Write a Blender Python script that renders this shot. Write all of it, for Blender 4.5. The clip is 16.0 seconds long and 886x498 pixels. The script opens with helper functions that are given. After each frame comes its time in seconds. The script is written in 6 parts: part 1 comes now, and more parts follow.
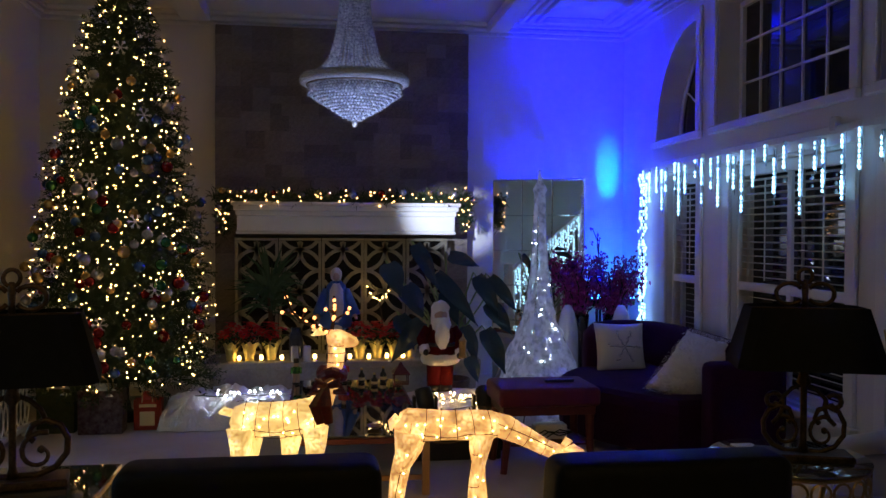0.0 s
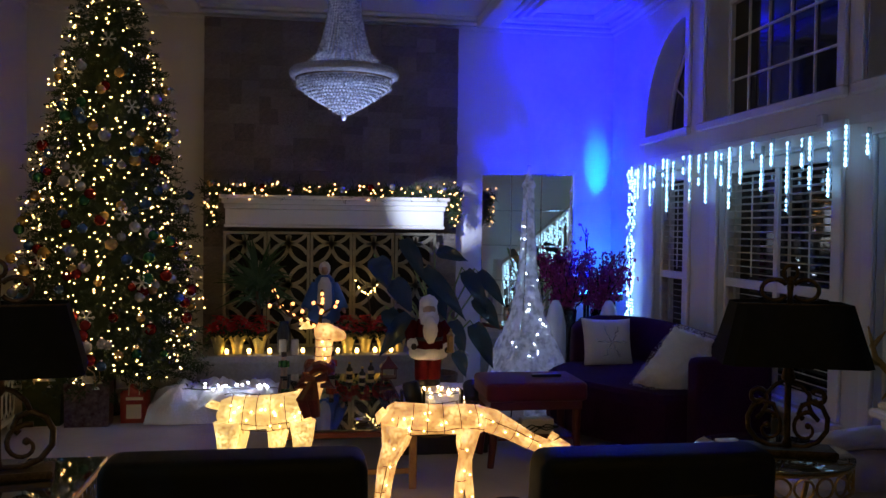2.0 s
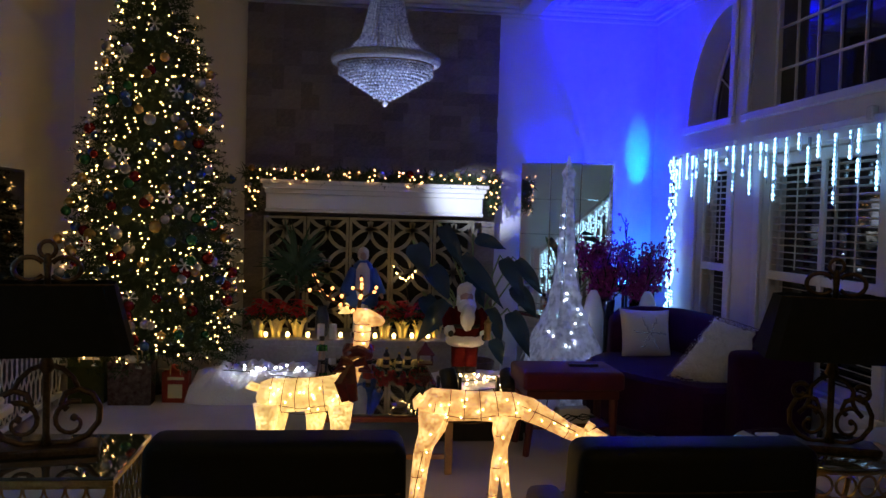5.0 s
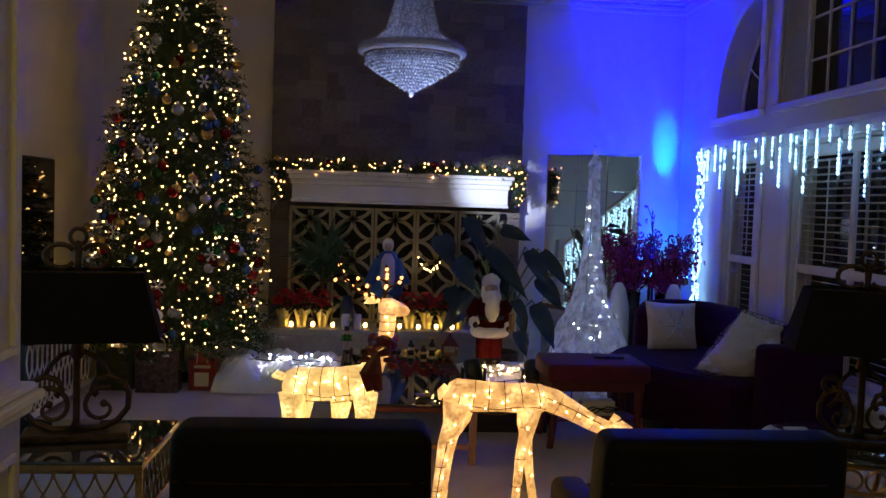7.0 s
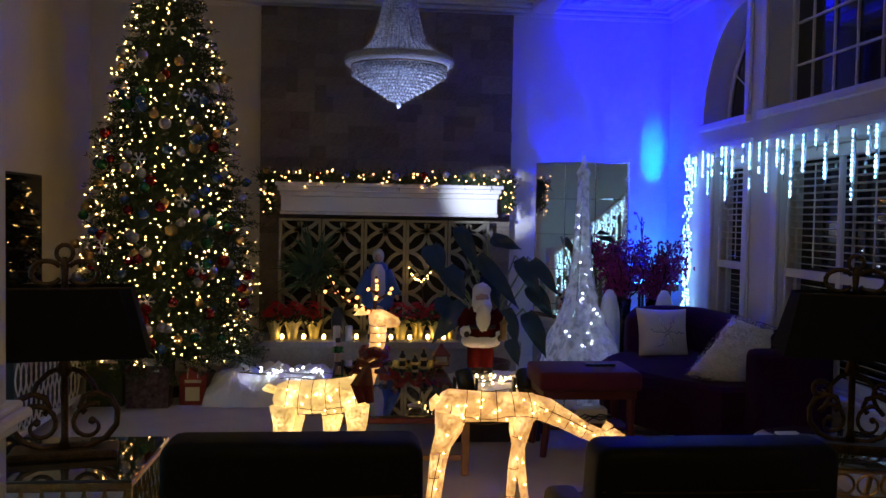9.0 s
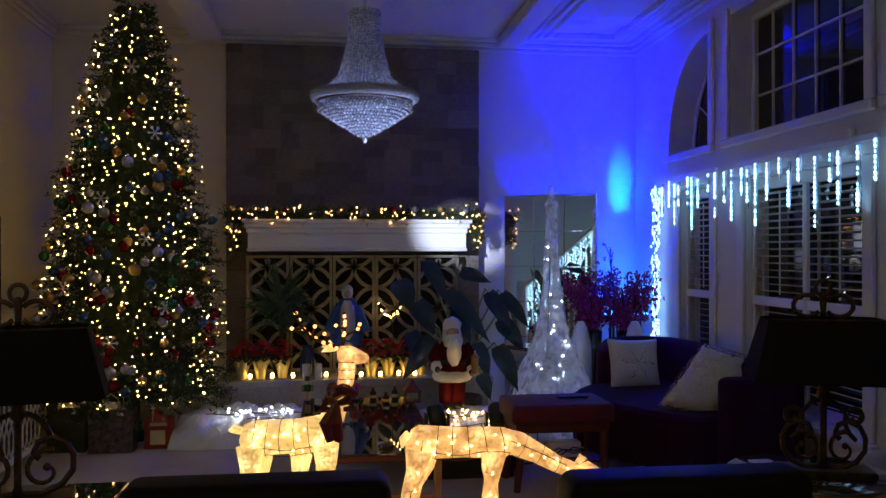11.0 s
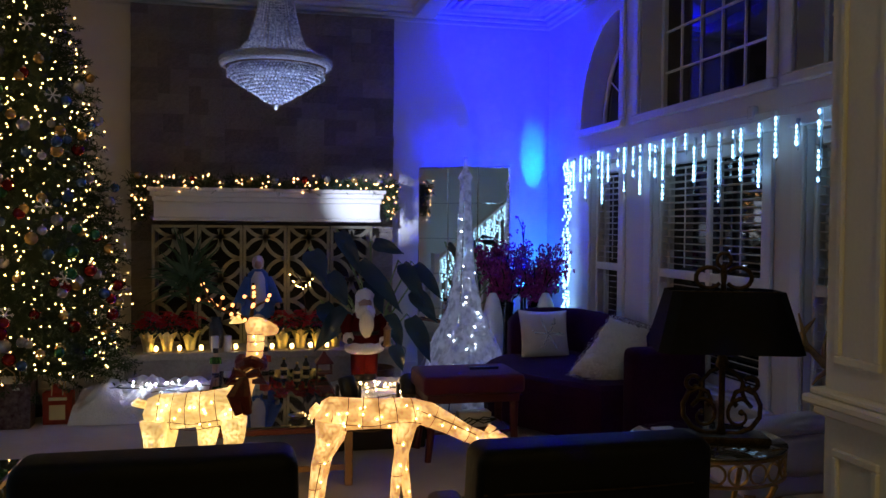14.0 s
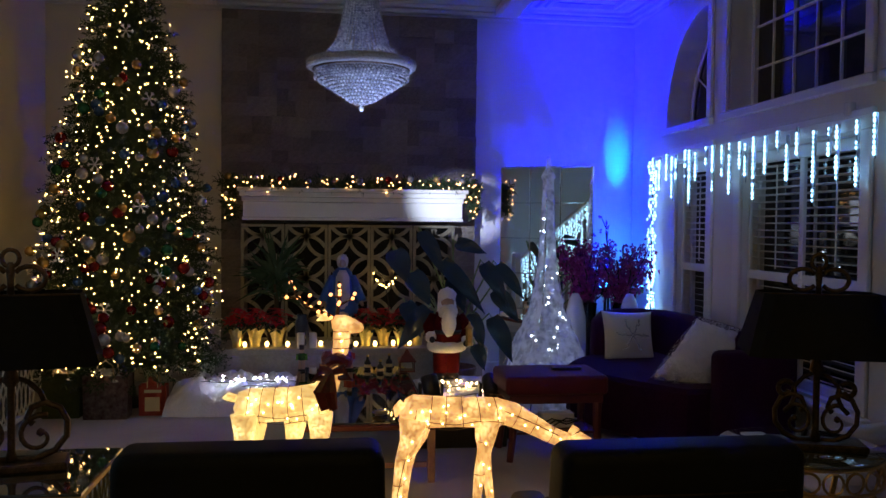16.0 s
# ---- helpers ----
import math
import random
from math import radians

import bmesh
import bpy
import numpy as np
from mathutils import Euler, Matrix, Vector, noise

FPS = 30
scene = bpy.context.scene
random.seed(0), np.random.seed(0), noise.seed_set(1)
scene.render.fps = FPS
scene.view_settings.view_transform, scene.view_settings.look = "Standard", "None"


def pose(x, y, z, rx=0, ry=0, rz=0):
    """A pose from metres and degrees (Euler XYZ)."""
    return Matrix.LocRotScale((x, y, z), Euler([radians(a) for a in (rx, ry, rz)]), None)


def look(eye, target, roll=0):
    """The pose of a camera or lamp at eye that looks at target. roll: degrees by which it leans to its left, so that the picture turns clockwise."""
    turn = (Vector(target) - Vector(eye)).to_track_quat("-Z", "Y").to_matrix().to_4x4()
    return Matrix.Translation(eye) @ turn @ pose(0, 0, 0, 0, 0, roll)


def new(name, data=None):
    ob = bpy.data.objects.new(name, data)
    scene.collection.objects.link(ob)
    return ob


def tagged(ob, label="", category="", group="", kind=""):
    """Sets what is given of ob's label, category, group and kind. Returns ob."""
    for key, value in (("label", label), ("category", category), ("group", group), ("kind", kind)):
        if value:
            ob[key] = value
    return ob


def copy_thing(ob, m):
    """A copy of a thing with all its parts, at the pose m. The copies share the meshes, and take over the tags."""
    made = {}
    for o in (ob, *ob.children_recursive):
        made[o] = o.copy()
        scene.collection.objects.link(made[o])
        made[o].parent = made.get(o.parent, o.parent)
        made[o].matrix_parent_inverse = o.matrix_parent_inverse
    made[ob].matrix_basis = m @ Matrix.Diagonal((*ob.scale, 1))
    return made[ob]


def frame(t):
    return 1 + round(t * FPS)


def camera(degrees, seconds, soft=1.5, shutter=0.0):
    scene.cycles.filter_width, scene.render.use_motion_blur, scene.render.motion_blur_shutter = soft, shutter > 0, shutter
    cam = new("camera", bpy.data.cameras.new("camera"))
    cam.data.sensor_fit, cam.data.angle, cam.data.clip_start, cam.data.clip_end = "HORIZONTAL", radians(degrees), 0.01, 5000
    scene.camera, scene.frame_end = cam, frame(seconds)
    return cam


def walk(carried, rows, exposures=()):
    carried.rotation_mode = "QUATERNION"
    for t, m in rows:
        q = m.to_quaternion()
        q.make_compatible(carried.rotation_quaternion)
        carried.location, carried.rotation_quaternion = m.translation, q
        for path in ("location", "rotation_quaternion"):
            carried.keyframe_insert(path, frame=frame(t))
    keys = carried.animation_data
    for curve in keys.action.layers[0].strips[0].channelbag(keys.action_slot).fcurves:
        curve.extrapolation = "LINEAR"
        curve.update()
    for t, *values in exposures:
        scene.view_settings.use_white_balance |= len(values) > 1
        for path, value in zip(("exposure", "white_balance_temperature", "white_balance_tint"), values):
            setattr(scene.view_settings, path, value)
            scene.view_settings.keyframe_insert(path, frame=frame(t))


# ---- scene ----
cam = camera(55.0, 16.0)
PATH = [
    (0, (0.261, -0.114, 1.541), (0.55, 1.864, 1.505), 0.3),
    (0.5, (0.255, -0.124, 1.546), (0.53, 1.856, 1.488), -1.0),
    (1, (0.251, -0.128, 1.54), (0.483, 1.857, 1.464), -0.0),
    (1.5, (0.257, -0.124, 1.541), (0.543, 1.855, 1.479), 0.6),
    (2, (0.266, -0.119, 1.539), (0.58, 1.856, 1.491), 0.7),
    (2.5, (0.263, -0.115, 1.538), (0.569, 1.861, 1.475), 0.9),
    (3, (0.263, -0.104, 1.539), (0.494, 1.882, 1.48), 0.3),
    (3.5, (0.263, -0.118, 1.543), (0.52, 1.865, 1.506), 0.4),
    (4, (0.268, -0.125, 1.545), (0.577, 1.85, 1.506), 0.4),
    (4.5, (0.258, -0.124, 1.542), (0.53, 1.857, 1.48), 1.0),
    (7, (0.242, -0.117, 1.531), (0.416, 1.873, 1.431), 1.9),
    (7.5, (0.248, -0.12, 1.531), (0.424, 1.87, 1.423), 1.7),
    (8, (0.255, -0.119, 1.528), (0.433, 1.869, 1.41), 1.4),
    (8.5, (0.254, -0.116, 1.531), (0.436, 1.872, 1.413), 1.3),
    (9, (0.252, -0.115, 1.534), (0.446, 1.874, 1.457), 1.0),
    (11.5, (0.284, -0.068, 1.518), (0.585, 1.909, 1.526), -0.3),
    (12, (0.293, -0.066, 1.518), (0.66, 1.9, 1.52), -0.4),
    (12.5, (0.3, -0.06, 1.521), (0.751, 1.888, 1.509), -0.5),
    (13, (0.303, -0.056, 1.517), (0.821, 1.876, 1.48), -0.2),
    (13.5, (0.303, -0.044, 1.517), (0.803, 1.891, 1.464), 0.2),
    (14, (0.295, -0.048, 1.514), (0.751, 1.898, 1.457), 0.5),
    (14.5, (0.294, -0.048, 1.509), (0.699, 1.909, 1.434), 0.6),
    (15, (0.291, -0.054, 1.514), (0.641, 1.913, 1.436), 0.7),
    (15.5, (0.281, -0.053, 1.514), (0.589, 1.922, 1.448), 0.7),
    (16, (0.276, -0.058, 1.515), (0.547, 1.923, 1.455), 0.6),
]
walk(cam, [(t, look(eye, target, roll)) for t, eye, target, roll in PATH])

# ---- light ----
scene.view_settings.exposure = 0.55
world = bpy.data.worlds.new("night_sky")
scene.world = world
world.use_nodes = True
world.node_tree.nodes["Background"].inputs[0].default_value = (0.02, 0.03, 0.07, 1)
world.node_tree.nodes["Background"].inputs[1].default_value = 0.15


def lamp(name, kind, power, colour, m, **kw):
    d = bpy.data.lights.new(name, kind)
    d.energy, d.color = power, colour
    for k, v in kw.items():
        if k == "size":
            d.size = v
        elif k == "spot":
            d.spot_size = radians(v)
        elif k == "blend":
            d.spot_blend = v
        elif k == "radius":
            d.shadow_soft_size = v
    ob = new(name, d)
    ob.matrix_world = m
    return ob


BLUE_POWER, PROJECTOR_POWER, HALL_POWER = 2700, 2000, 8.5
lamp("blue_uplight_lamp", "SPOT", BLUE_POWER, (0.0004, 0.0, 1.0), look((3.0, 7.93, 0.975), (2.90, 8.08, 3.50)), spot=36, blend=1.0, radius=0.012)
lamp("blue_spill_lamp", "SPOT", 230, (0.0, 0.001, 1.0), look((2.86, 7.61, 0.975), (2.90, 7.92, 1.70)), spot=96, blend=0.8, radius=0.004)
lamp("cyan_uplight_lamp", "SPOT", 480, (0.0, 0.22, 1.0), look((3.17, 7.66, 0.965), (3.165, 8.22, 2.17)), spot=13.5, blend=1.0, radius=0.012)
lamp("cyan_spill_lamp", "SPOT", 9, (0.0, 0.25, 1.0), look((3.17, 7.66, 0.965), (3.25, 8.22, 1.45)), spot=70, blend=1.0, radius=0.02)
lamp("stage_light_lamp", "SPOT", 540, (0.46, 0.58, 1.0), look((0.962, 5.687, 0.53), (0.54, 6.18, 2.60)), spot=22, blend=0.9, radius=0.02)
# Added lamp out of view, for the bright patch on the mantel's right end
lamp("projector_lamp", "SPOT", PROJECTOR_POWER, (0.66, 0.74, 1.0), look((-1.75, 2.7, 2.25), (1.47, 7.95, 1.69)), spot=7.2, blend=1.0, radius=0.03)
lamp("hall_ceiling_lamp", "AREA", HALL_POWER, (1.0, 0.72, 0.22), look((0.6, -0.9, 3.55), (0.6, 0.2, 0.0)), size=0.4)


# ---- materials ----
def mat(name, colour, rough=0.6, metal=0.0, second=None, scale=6.0, fine=60.0, bump=0.0, emit=None, power=0.0, trans=0.0, coat=0.0, sheen=0.0, spec=0.5, island=0.0, rnd=0.0):
    m = bpy.data.materials.new(name)
    m.use_nodes = True
    nt = m.node_tree
    p = nt.nodes["Principled BSDF"]
    p.inputs["Roughness"].default_value = rough
    p.inputs["Metallic"].default_value = metal
    p.inputs["Specular IOR Level"].default_value = spec
    p.inputs["Transmission Weight"].default_value = trans
    p.inputs["Coat Weight"].default_value = coat
    p.inputs["Sheen Weight"].default_value = sheen
    p.inputs["Base Color"].default_value = (*colour, 1)
    if emit:
        p.inputs["Emission Color"].default_value = (*emit, 1)
        p.inputs["Emission Strength"].default_value = power
    if second:
        tc = nt.nodes.new("ShaderNodeTexCoord")
        n1 = nt.nodes.new("ShaderNodeTexNoise")
        n2 = nt.nodes.new("ShaderNodeTexNoise")
        n1.inputs["Scale"].default_value, n2.inputs["Scale"].default_value = scale, fine
        n1.inputs["Detail"].default_value = n2.inputs["Detail"].default_value = 4
        nt.links.new(tc.outputs["Object"], n1.inputs["Vector"])
        nt.links.new(tc.outputs["Object"], n2.inputs["Vector"])
        ad = nt.nodes.new("ShaderNodeMath")
        ad.operation = "ADD"
        nt.links.new(n1.outputs["Fac"], ad.inputs[0])
        nt.links.new(n2.outputs["Fac"], ad.inputs[1])
        mr = nt.nodes.new("ShaderNodeMapRange")
        mr.inputs["From Min"].default_value, mr.inputs["From Max"].default_value = 0.7, 1.3
        nt.links.new(ad.outputs[0], mr.inputs["Value"])
        fac = mr.outputs["Result"]
        if rnd or island:
            src = nt.nodes.new("ShaderNodeObjectInfo").outputs["Random"] if rnd else nt.nodes.new("ShaderNodeNewGeometry").outputs["Random Per Island"]
            mx0 = nt.nodes.new("ShaderNodeMath")
            mx0.operation = "MULTIPLY_ADD"
            mx0.use_clamp = True
            nt.links.new(fac, mx0.inputs[0])
            mx0.inputs[1].default_value = 1 - (rnd or island)
            sc = nt.nodes.new("ShaderNodeMath")
            sc.operation = "MULTIPLY"
            nt.links.new(src, sc.inputs[0])
            sc.inputs[1].default_value = rnd or island
            nt.links.new(sc.outputs[0], mx0.inputs[2])
            fac = mx0.outputs[0]
        mix = nt.nodes.new("ShaderNodeMix")
        mix.data_type = "RGBA"
        mix.inputs["A"].default_value, mix.inputs["B"].default_value = (*colour, 1), (*second, 1)
        nt.links.new(fac, mix.inputs["Factor"])
        nt.links.new(mix.outputs["Result"], p.inputs["Base Color"])
        if bump:
            b = nt.nodes.new("ShaderNodeBump")
            b.inputs["Strength"].default_value = bump
            b.inputs["Distance"].default_value = 0.01
            nt.links.new(ad.outputs[0], b.inputs["Height"])
            nt.links.new(b.outputs["Normal"], p.inputs["Normal"])
    return m


PAINT = mat("wall_paint", (0.74, 0.72, 0.70), 0.7, second=(0.80, 0.78, 0.76), scale=1.5, fine=90, bump=0.08)
TRIM = mat("trim_paint", (0.78, 0.77, 0.75), 0.4, second=(0.84, 0.83, 0.81), scale=3, fine=70, bump=0.04)
CEIL = mat("ceiling_paint", (0.78, 0.77, 0.76), 0.8, second=(0.83, 0.82, 0.81), scale=2, fine=120, bump=0.06)
CARPET = mat("carpet", (0.36, 0.30, 0.26), 0.95, second=(0.50, 0.43, 0.37), scale=3, fine=260, bump=0.6, sheen=0.3)
STONE = mat("stone", (0.17, 0.142, 0.125), 0.85, second=(0.46, 0.39, 0.33), scale=7, fine=34, bump=1.8, rnd=0.5)
MORTAR = mat("mortar", (0.20, 0.17, 0.15), 0.95, second=(0.24, 0.205, 0.18), scale=9, fine=80, bump=0.5)
HEARTH = mat("hearth_slab", (0.30, 0.27, 0.25), 0.5, second=(0.42, 0.38, 0.35), scale=4, fine=50, bump=0.25)
FIREBOX_BLACK = mat("firebox_black", (0.015, 0.014, 0.013), 0.95, second=(0.03, 0.028, 0.026), scale=5)
CHAMPAGNE = mat("champagne_metal", (0.28, 0.26, 0.20), 0.42, 0.7, second=(0.40, 0.37, 0.29), scale=12, fine=90, bump=0.1)
GOLD = mat("antique_gold", (0.42, 0.27, 0.09), 0.35, 1.0, second=(0.62, 0.43, 0.16), scale=20, fine=120, bump=0.2)
BRASS = mat("tarnished_brass", (0.035, 0.022, 0.010), 0.45, 0.9, second=(0.12, 0.075, 0.03), scale=22, fine=110, bump=0.2)
BRONZE = mat("dark_bronze", (0.06, 0.038, 0.028), 0.42, 0.8, second=(0.16, 0.10, 0.06), scale=22, fine=110, bump=0.2)
LEATHER = mat("black_leather", (0.004, 0.004, 0.004), 0.55, second=(0.007, 0.007, 0.007), scale=12, fine=220, bump=0.25, spec=0.16)
SHADE = mat("black_shade_cloth", (0.010, 0.009, 0.010), 0.9, second=(0.016, 0.015, 0.016), scale=30, fine=400, bump=0.1)
GLASS = mat("clear_glass", (0.95, 0.97, 0.97), 0.03, trans=1.0)
TABLE_GLASS = mat("dark_mirrored_glass", (0.05, 0.055, 0.06), 0.03, 0.0, spec=1.0, coat=1.0)
PANE = mat("night_pane", (0.008, 0.009, 0.012), 0.04, spec=0.8)
SCREEN = mat("screen_glass", (0.006, 0.006, 0.007), 0.05, spec=0.8)
MIRROR = mat("mirror_silver", (0.82, 0.84, 0.85), 0.015, 1.0)
VELVET = mat("purple_velvet", (0.022, 0.003, 0.027), 0.95, second=(0.034, 0.006, 0.042), scale=4, fine=70, bump=0.2, sheen=0.03, spec=0.1)
RED_FABRIC = mat("red_fabric", (0.075, 0.002, 0.022), 0.75, second=(0.13, 0.006, 0.022), scale=10, fine=180, bump=0.2, sheen=0.1)
RED_WOOD = mat("dark_red_wood", (0.075, 0.012, 0.014), 0.45, second=(0.11, 0.02, 0.02), scale=14, fine=60, bump=0.1)
WOOD = mat("light_wood", (0.36, 0.20, 0.09), 0.5, second=(0.46, 0.28, 0.13), scale=10, fine=70, bump=0.15)
CUSHION = mat("cream_satin", (0.66, 0.60, 0.58), 0.5, second=(0.74, 0.68, 0.65), scale=8, fine=160, bump=0.15)
FUR = mat("white_fur", (0.84, 0.83, 0.82), 0.9, second=(0.92, 0.91, 0.90), scale=14, fine=90, bump=0.8, sheen=0.4)
SNOW = mat("white_snow_blanket", (0.80, 0.80, 0.82), 0.95, second=(0.88, 0.88, 0.90), scale=10, fine=80, bump=0.8)
NEEDLE = mat("fir_needles", (0.016, 0.034, 0.013), 0.6, second=(0.044, 0.078, 0.030), scale=6, fine=40, island=0.5)
BARK = mat("bark", (0.07, 0.045, 0.03), 0.9, second=(0.12, 0.08, 0.05), scale=12, fine=60, bump=0.6)
# The bluish tint stands in for blue light on the green leaves
LEAF = mat("blue_lit_ear_leaf", (0.012, 0.040, 0.085), 0.28, second=(0.022, 0.065, 0.12), scale=9, fine=60, bump=0.2, island=0.4, coat=0.4)
STALK = mat("pale_green_stalk", (0.20, 0.30, 0.12), 0.5, second=(0.28, 0.38, 0.18), scale=12)
YUCCA = mat("yucca_leaf", (0.02, 0.06, 0.03), 0.5, second=(0.05, 0.11, 0.05), scale=12, island=0.5)
POINSETTIA = mat("poinsettia_red", (0.50, 0.010, 0.018), 0.6, second=(0.70, 0.03, 0.035), scale=12, island=0.6)
DARK_LEAF = mat("dark_green_leaf", (0.02, 0.06, 0.02), 0.55, second=(0.04, 0.09, 0.03), scale=12, island=0.5)
FOIL = mat("gold_foil", (0.62, 0.50, 0.16), 0.32, 0.55, second=(0.75, 0.66, 0.30), scale=30, fine=90, bump=0.6)
BLOSSOM = mat("magenta_blossom", (0.26, 0.015, 0.14), 0.6, second=(0.46, 0.03, 0.26), scale=14, island=0.6)
TWIG = mat("dark_twig", (0.04, 0.03, 0.03), 0.8, second=(0.07, 0.05, 0.045), scale=30)
CERAMIC = mat("white_ceramic", (0.75, 0.75, 0.76), 0.25, second=(0.80, 0.80, 0.81), scale=5)
BLACK = mat("black_plastic", (0.012, 0.012, 0.014), 0.35, second=(0.02, 0.02, 0.022), scale=20, fine=150, bump=0.1)
# The bulbs' light in the cloth is put in as a faint blue emission
TULLE = mat("glowing_white_tulle", (0.75, 0.77, 0.82), 0.8, second=(0.86, 0.88, 0.92), scale=25, fine=140, bump=1.0, emit=(0.45, 0.55, 1.0), power=0.07)
nt = TULLE.node_tree
lace = nt.nodes.new("ShaderNodeTexNoise")
lace.inputs["Scale"].default_value, lace.inputs["Detail"].default_value = 13, 3
lace_map = nt.nodes.new("ShaderNodeMapRange")
lace_map.inputs["From Min"].default_value, lace_map.inputs["From Max"].default_value = 0.38, 0.60
lace_map.inputs["To Min"].default_value, lace_map.inputs["To Max"].default_value = 0.30, 0.74
nt.links.new([n for n in nt.nodes if n.type == "TEX_COORD"][0].outputs["Object"], lace.inputs["Vector"])
nt.links.new(lace.outputs["Fac"], lace_map.inputs["Value"])
nt.links.new(lace_map.outputs["Result"], nt.nodes["Principled BSDF"].inputs["Alpha"])
ROBE_BLUE = mat("blue_robe", (0.03, 0.10, 0.34), 0.6, second=(0.05, 0.15, 0.45), scale=12)
ROBE_WHITE = mat("white_robe", (0.62, 0.58, 0.55), 0.6, second=(0.72, 0.68, 0.65), scale=14)
SKIN = mat("painted_face", (0.50, 0.34, 0.26), 0.6, second=(0.55, 0.38, 0.30), scale=14)
SANTA_RED = mat("santa_red_velvet", (0.055, 0.003, 0.005), 0.85, second=(0.09, 0.006, 0.008), scale=14, fine=100, bump=0.2, spec=0.1)
CABLE = mat("cable", (0.02, 0.03, 0.02), 0.6)
CLEAR = mat("clear_plastic_tube", (0.75, 0.85, 0.95), 0.15, trans=0.6)
# Sparkle is put into the colour: each crystal gets its own tone, grey to white
CRYSTAL = mat("crystal", (0.42, 0.43, 0.52), 0.05, 0.35, second=(1.0, 1.0, 1.0), scale=60, spec=1.0, coat=1.0, island=1.0)
BEADED = mat("beaded_crystal_shell", (0.26, 0.27, 0.33), 0.25, 0.3, second=(0.55, 0.57, 0.66), scale=70, fine=180, bump=1.2)
FROSTED = mat("frosted_crystal", (0.50, 0.51, 0.58), 0.35, second=(0.66, 0.67, 0.74), scale=40, fine=160, bump=0.4, coat=0.5)
BEADED.node_tree.nodes["Principled BSDF"].inputs["Alpha"].default_value = 0.4
CHROME = mat("chrome", (0.75, 0.76, 0.80), 0.15, 1.0)
BAG_DARK = mat("burgundy_gift_bag", (0.07, 0.012, 0.02), 0.4, second=(0.30, 0.22, 0.22), scale=16, fine=44)
BAG_GREEN = mat("olive_gift_bag", (0.06, 0.08, 0.02), 0.5, second=(0.09, 0.11, 0.03), scale=8)
BAG_RED = mat("red_gift_box_paper", (0.45, 0.03, 0.02), 0.45, second=(0.55, 0.08, 0.03), scale=9)
CREAM = mat("cream_print", (0.70, 0.55, 0.30), 0.6)
RIBBON = mat("dark_red_ribbon", (0.05, 0.004, 0.006), 0.3, second=(0.13, 0.010, 0.010), scale=20)
WIRE = mat("brown_wire", (0.05, 0.028, 0.015), 0.6)
BALLS = [mat("ornament_" + n, c, 0.18, 0.6, second=d, scale=30, fine=90) for n, c, d in (
    ("red", (0.16, 0.008, 0.012), (0.28, 0.02, 0.02)), ("silver", (0.32, 0.33, 0.38), (0.52, 0.53, 0.58)),
    ("gold", (0.45, 0.30, 0.10), (0.6, 0.42, 0.16)), ("green", (0.03, 0.14, 0.06), (0.05, 0.2, 0.1)), ("blue", (0.06, 0.12, 0.28), (0.1, 0.2, 0.4)))]


def glow(name, colour, power):
    m = bpy.data.materials.new(name)
    m.use_nodes = True
    nt = m.node_tree
    p = nt.nodes["Principled BSDF"]
    p.inputs["Base Color"].default_value = (*colour, 1)
    p.inputs["Emission Color"].default_value = (*colour, 1)
    p.inputs["Emission Strength"].default_value = power
    return m


WARM_BULB = glow("warm_bulb", (1.0, 0.56, 0.17), 10.5)
ORANGE_BULB = glow("orange_bulb", (1.0, 0.48, 0.16), 6.0)
ICE_BULB = glow("ice_led", (0.34, 0.68, 1.0), 2.9)
WHITE_BULB = glow("white_led", (0.70, 0.84, 1.0), 16)
YELLOW_BULB = glow("candle_bulb", (1.0, 0.64, 0.20), 7)
PEDESTAL_BULB = glow("pedestal_bulb", (1.0, 0.60, 0.20), 34)
CYAN_LENS = glow("cyan_lens", (0.02, 0.18, 1.0), 26)
STAIR_LED = glow("stair_led", (0.42, 0.78, 1.0), 2.2)
ANTLER_BULB = glow("antler_bulb", (1.0, 0.36, 0.10), 2.8)
SNOW_BULB = glow("snow_led", (0.80, 0.86, 1.0), 42)
HEAD_LENS = glow("stage_lens", (0.75, 0.85, 1.0), 4)


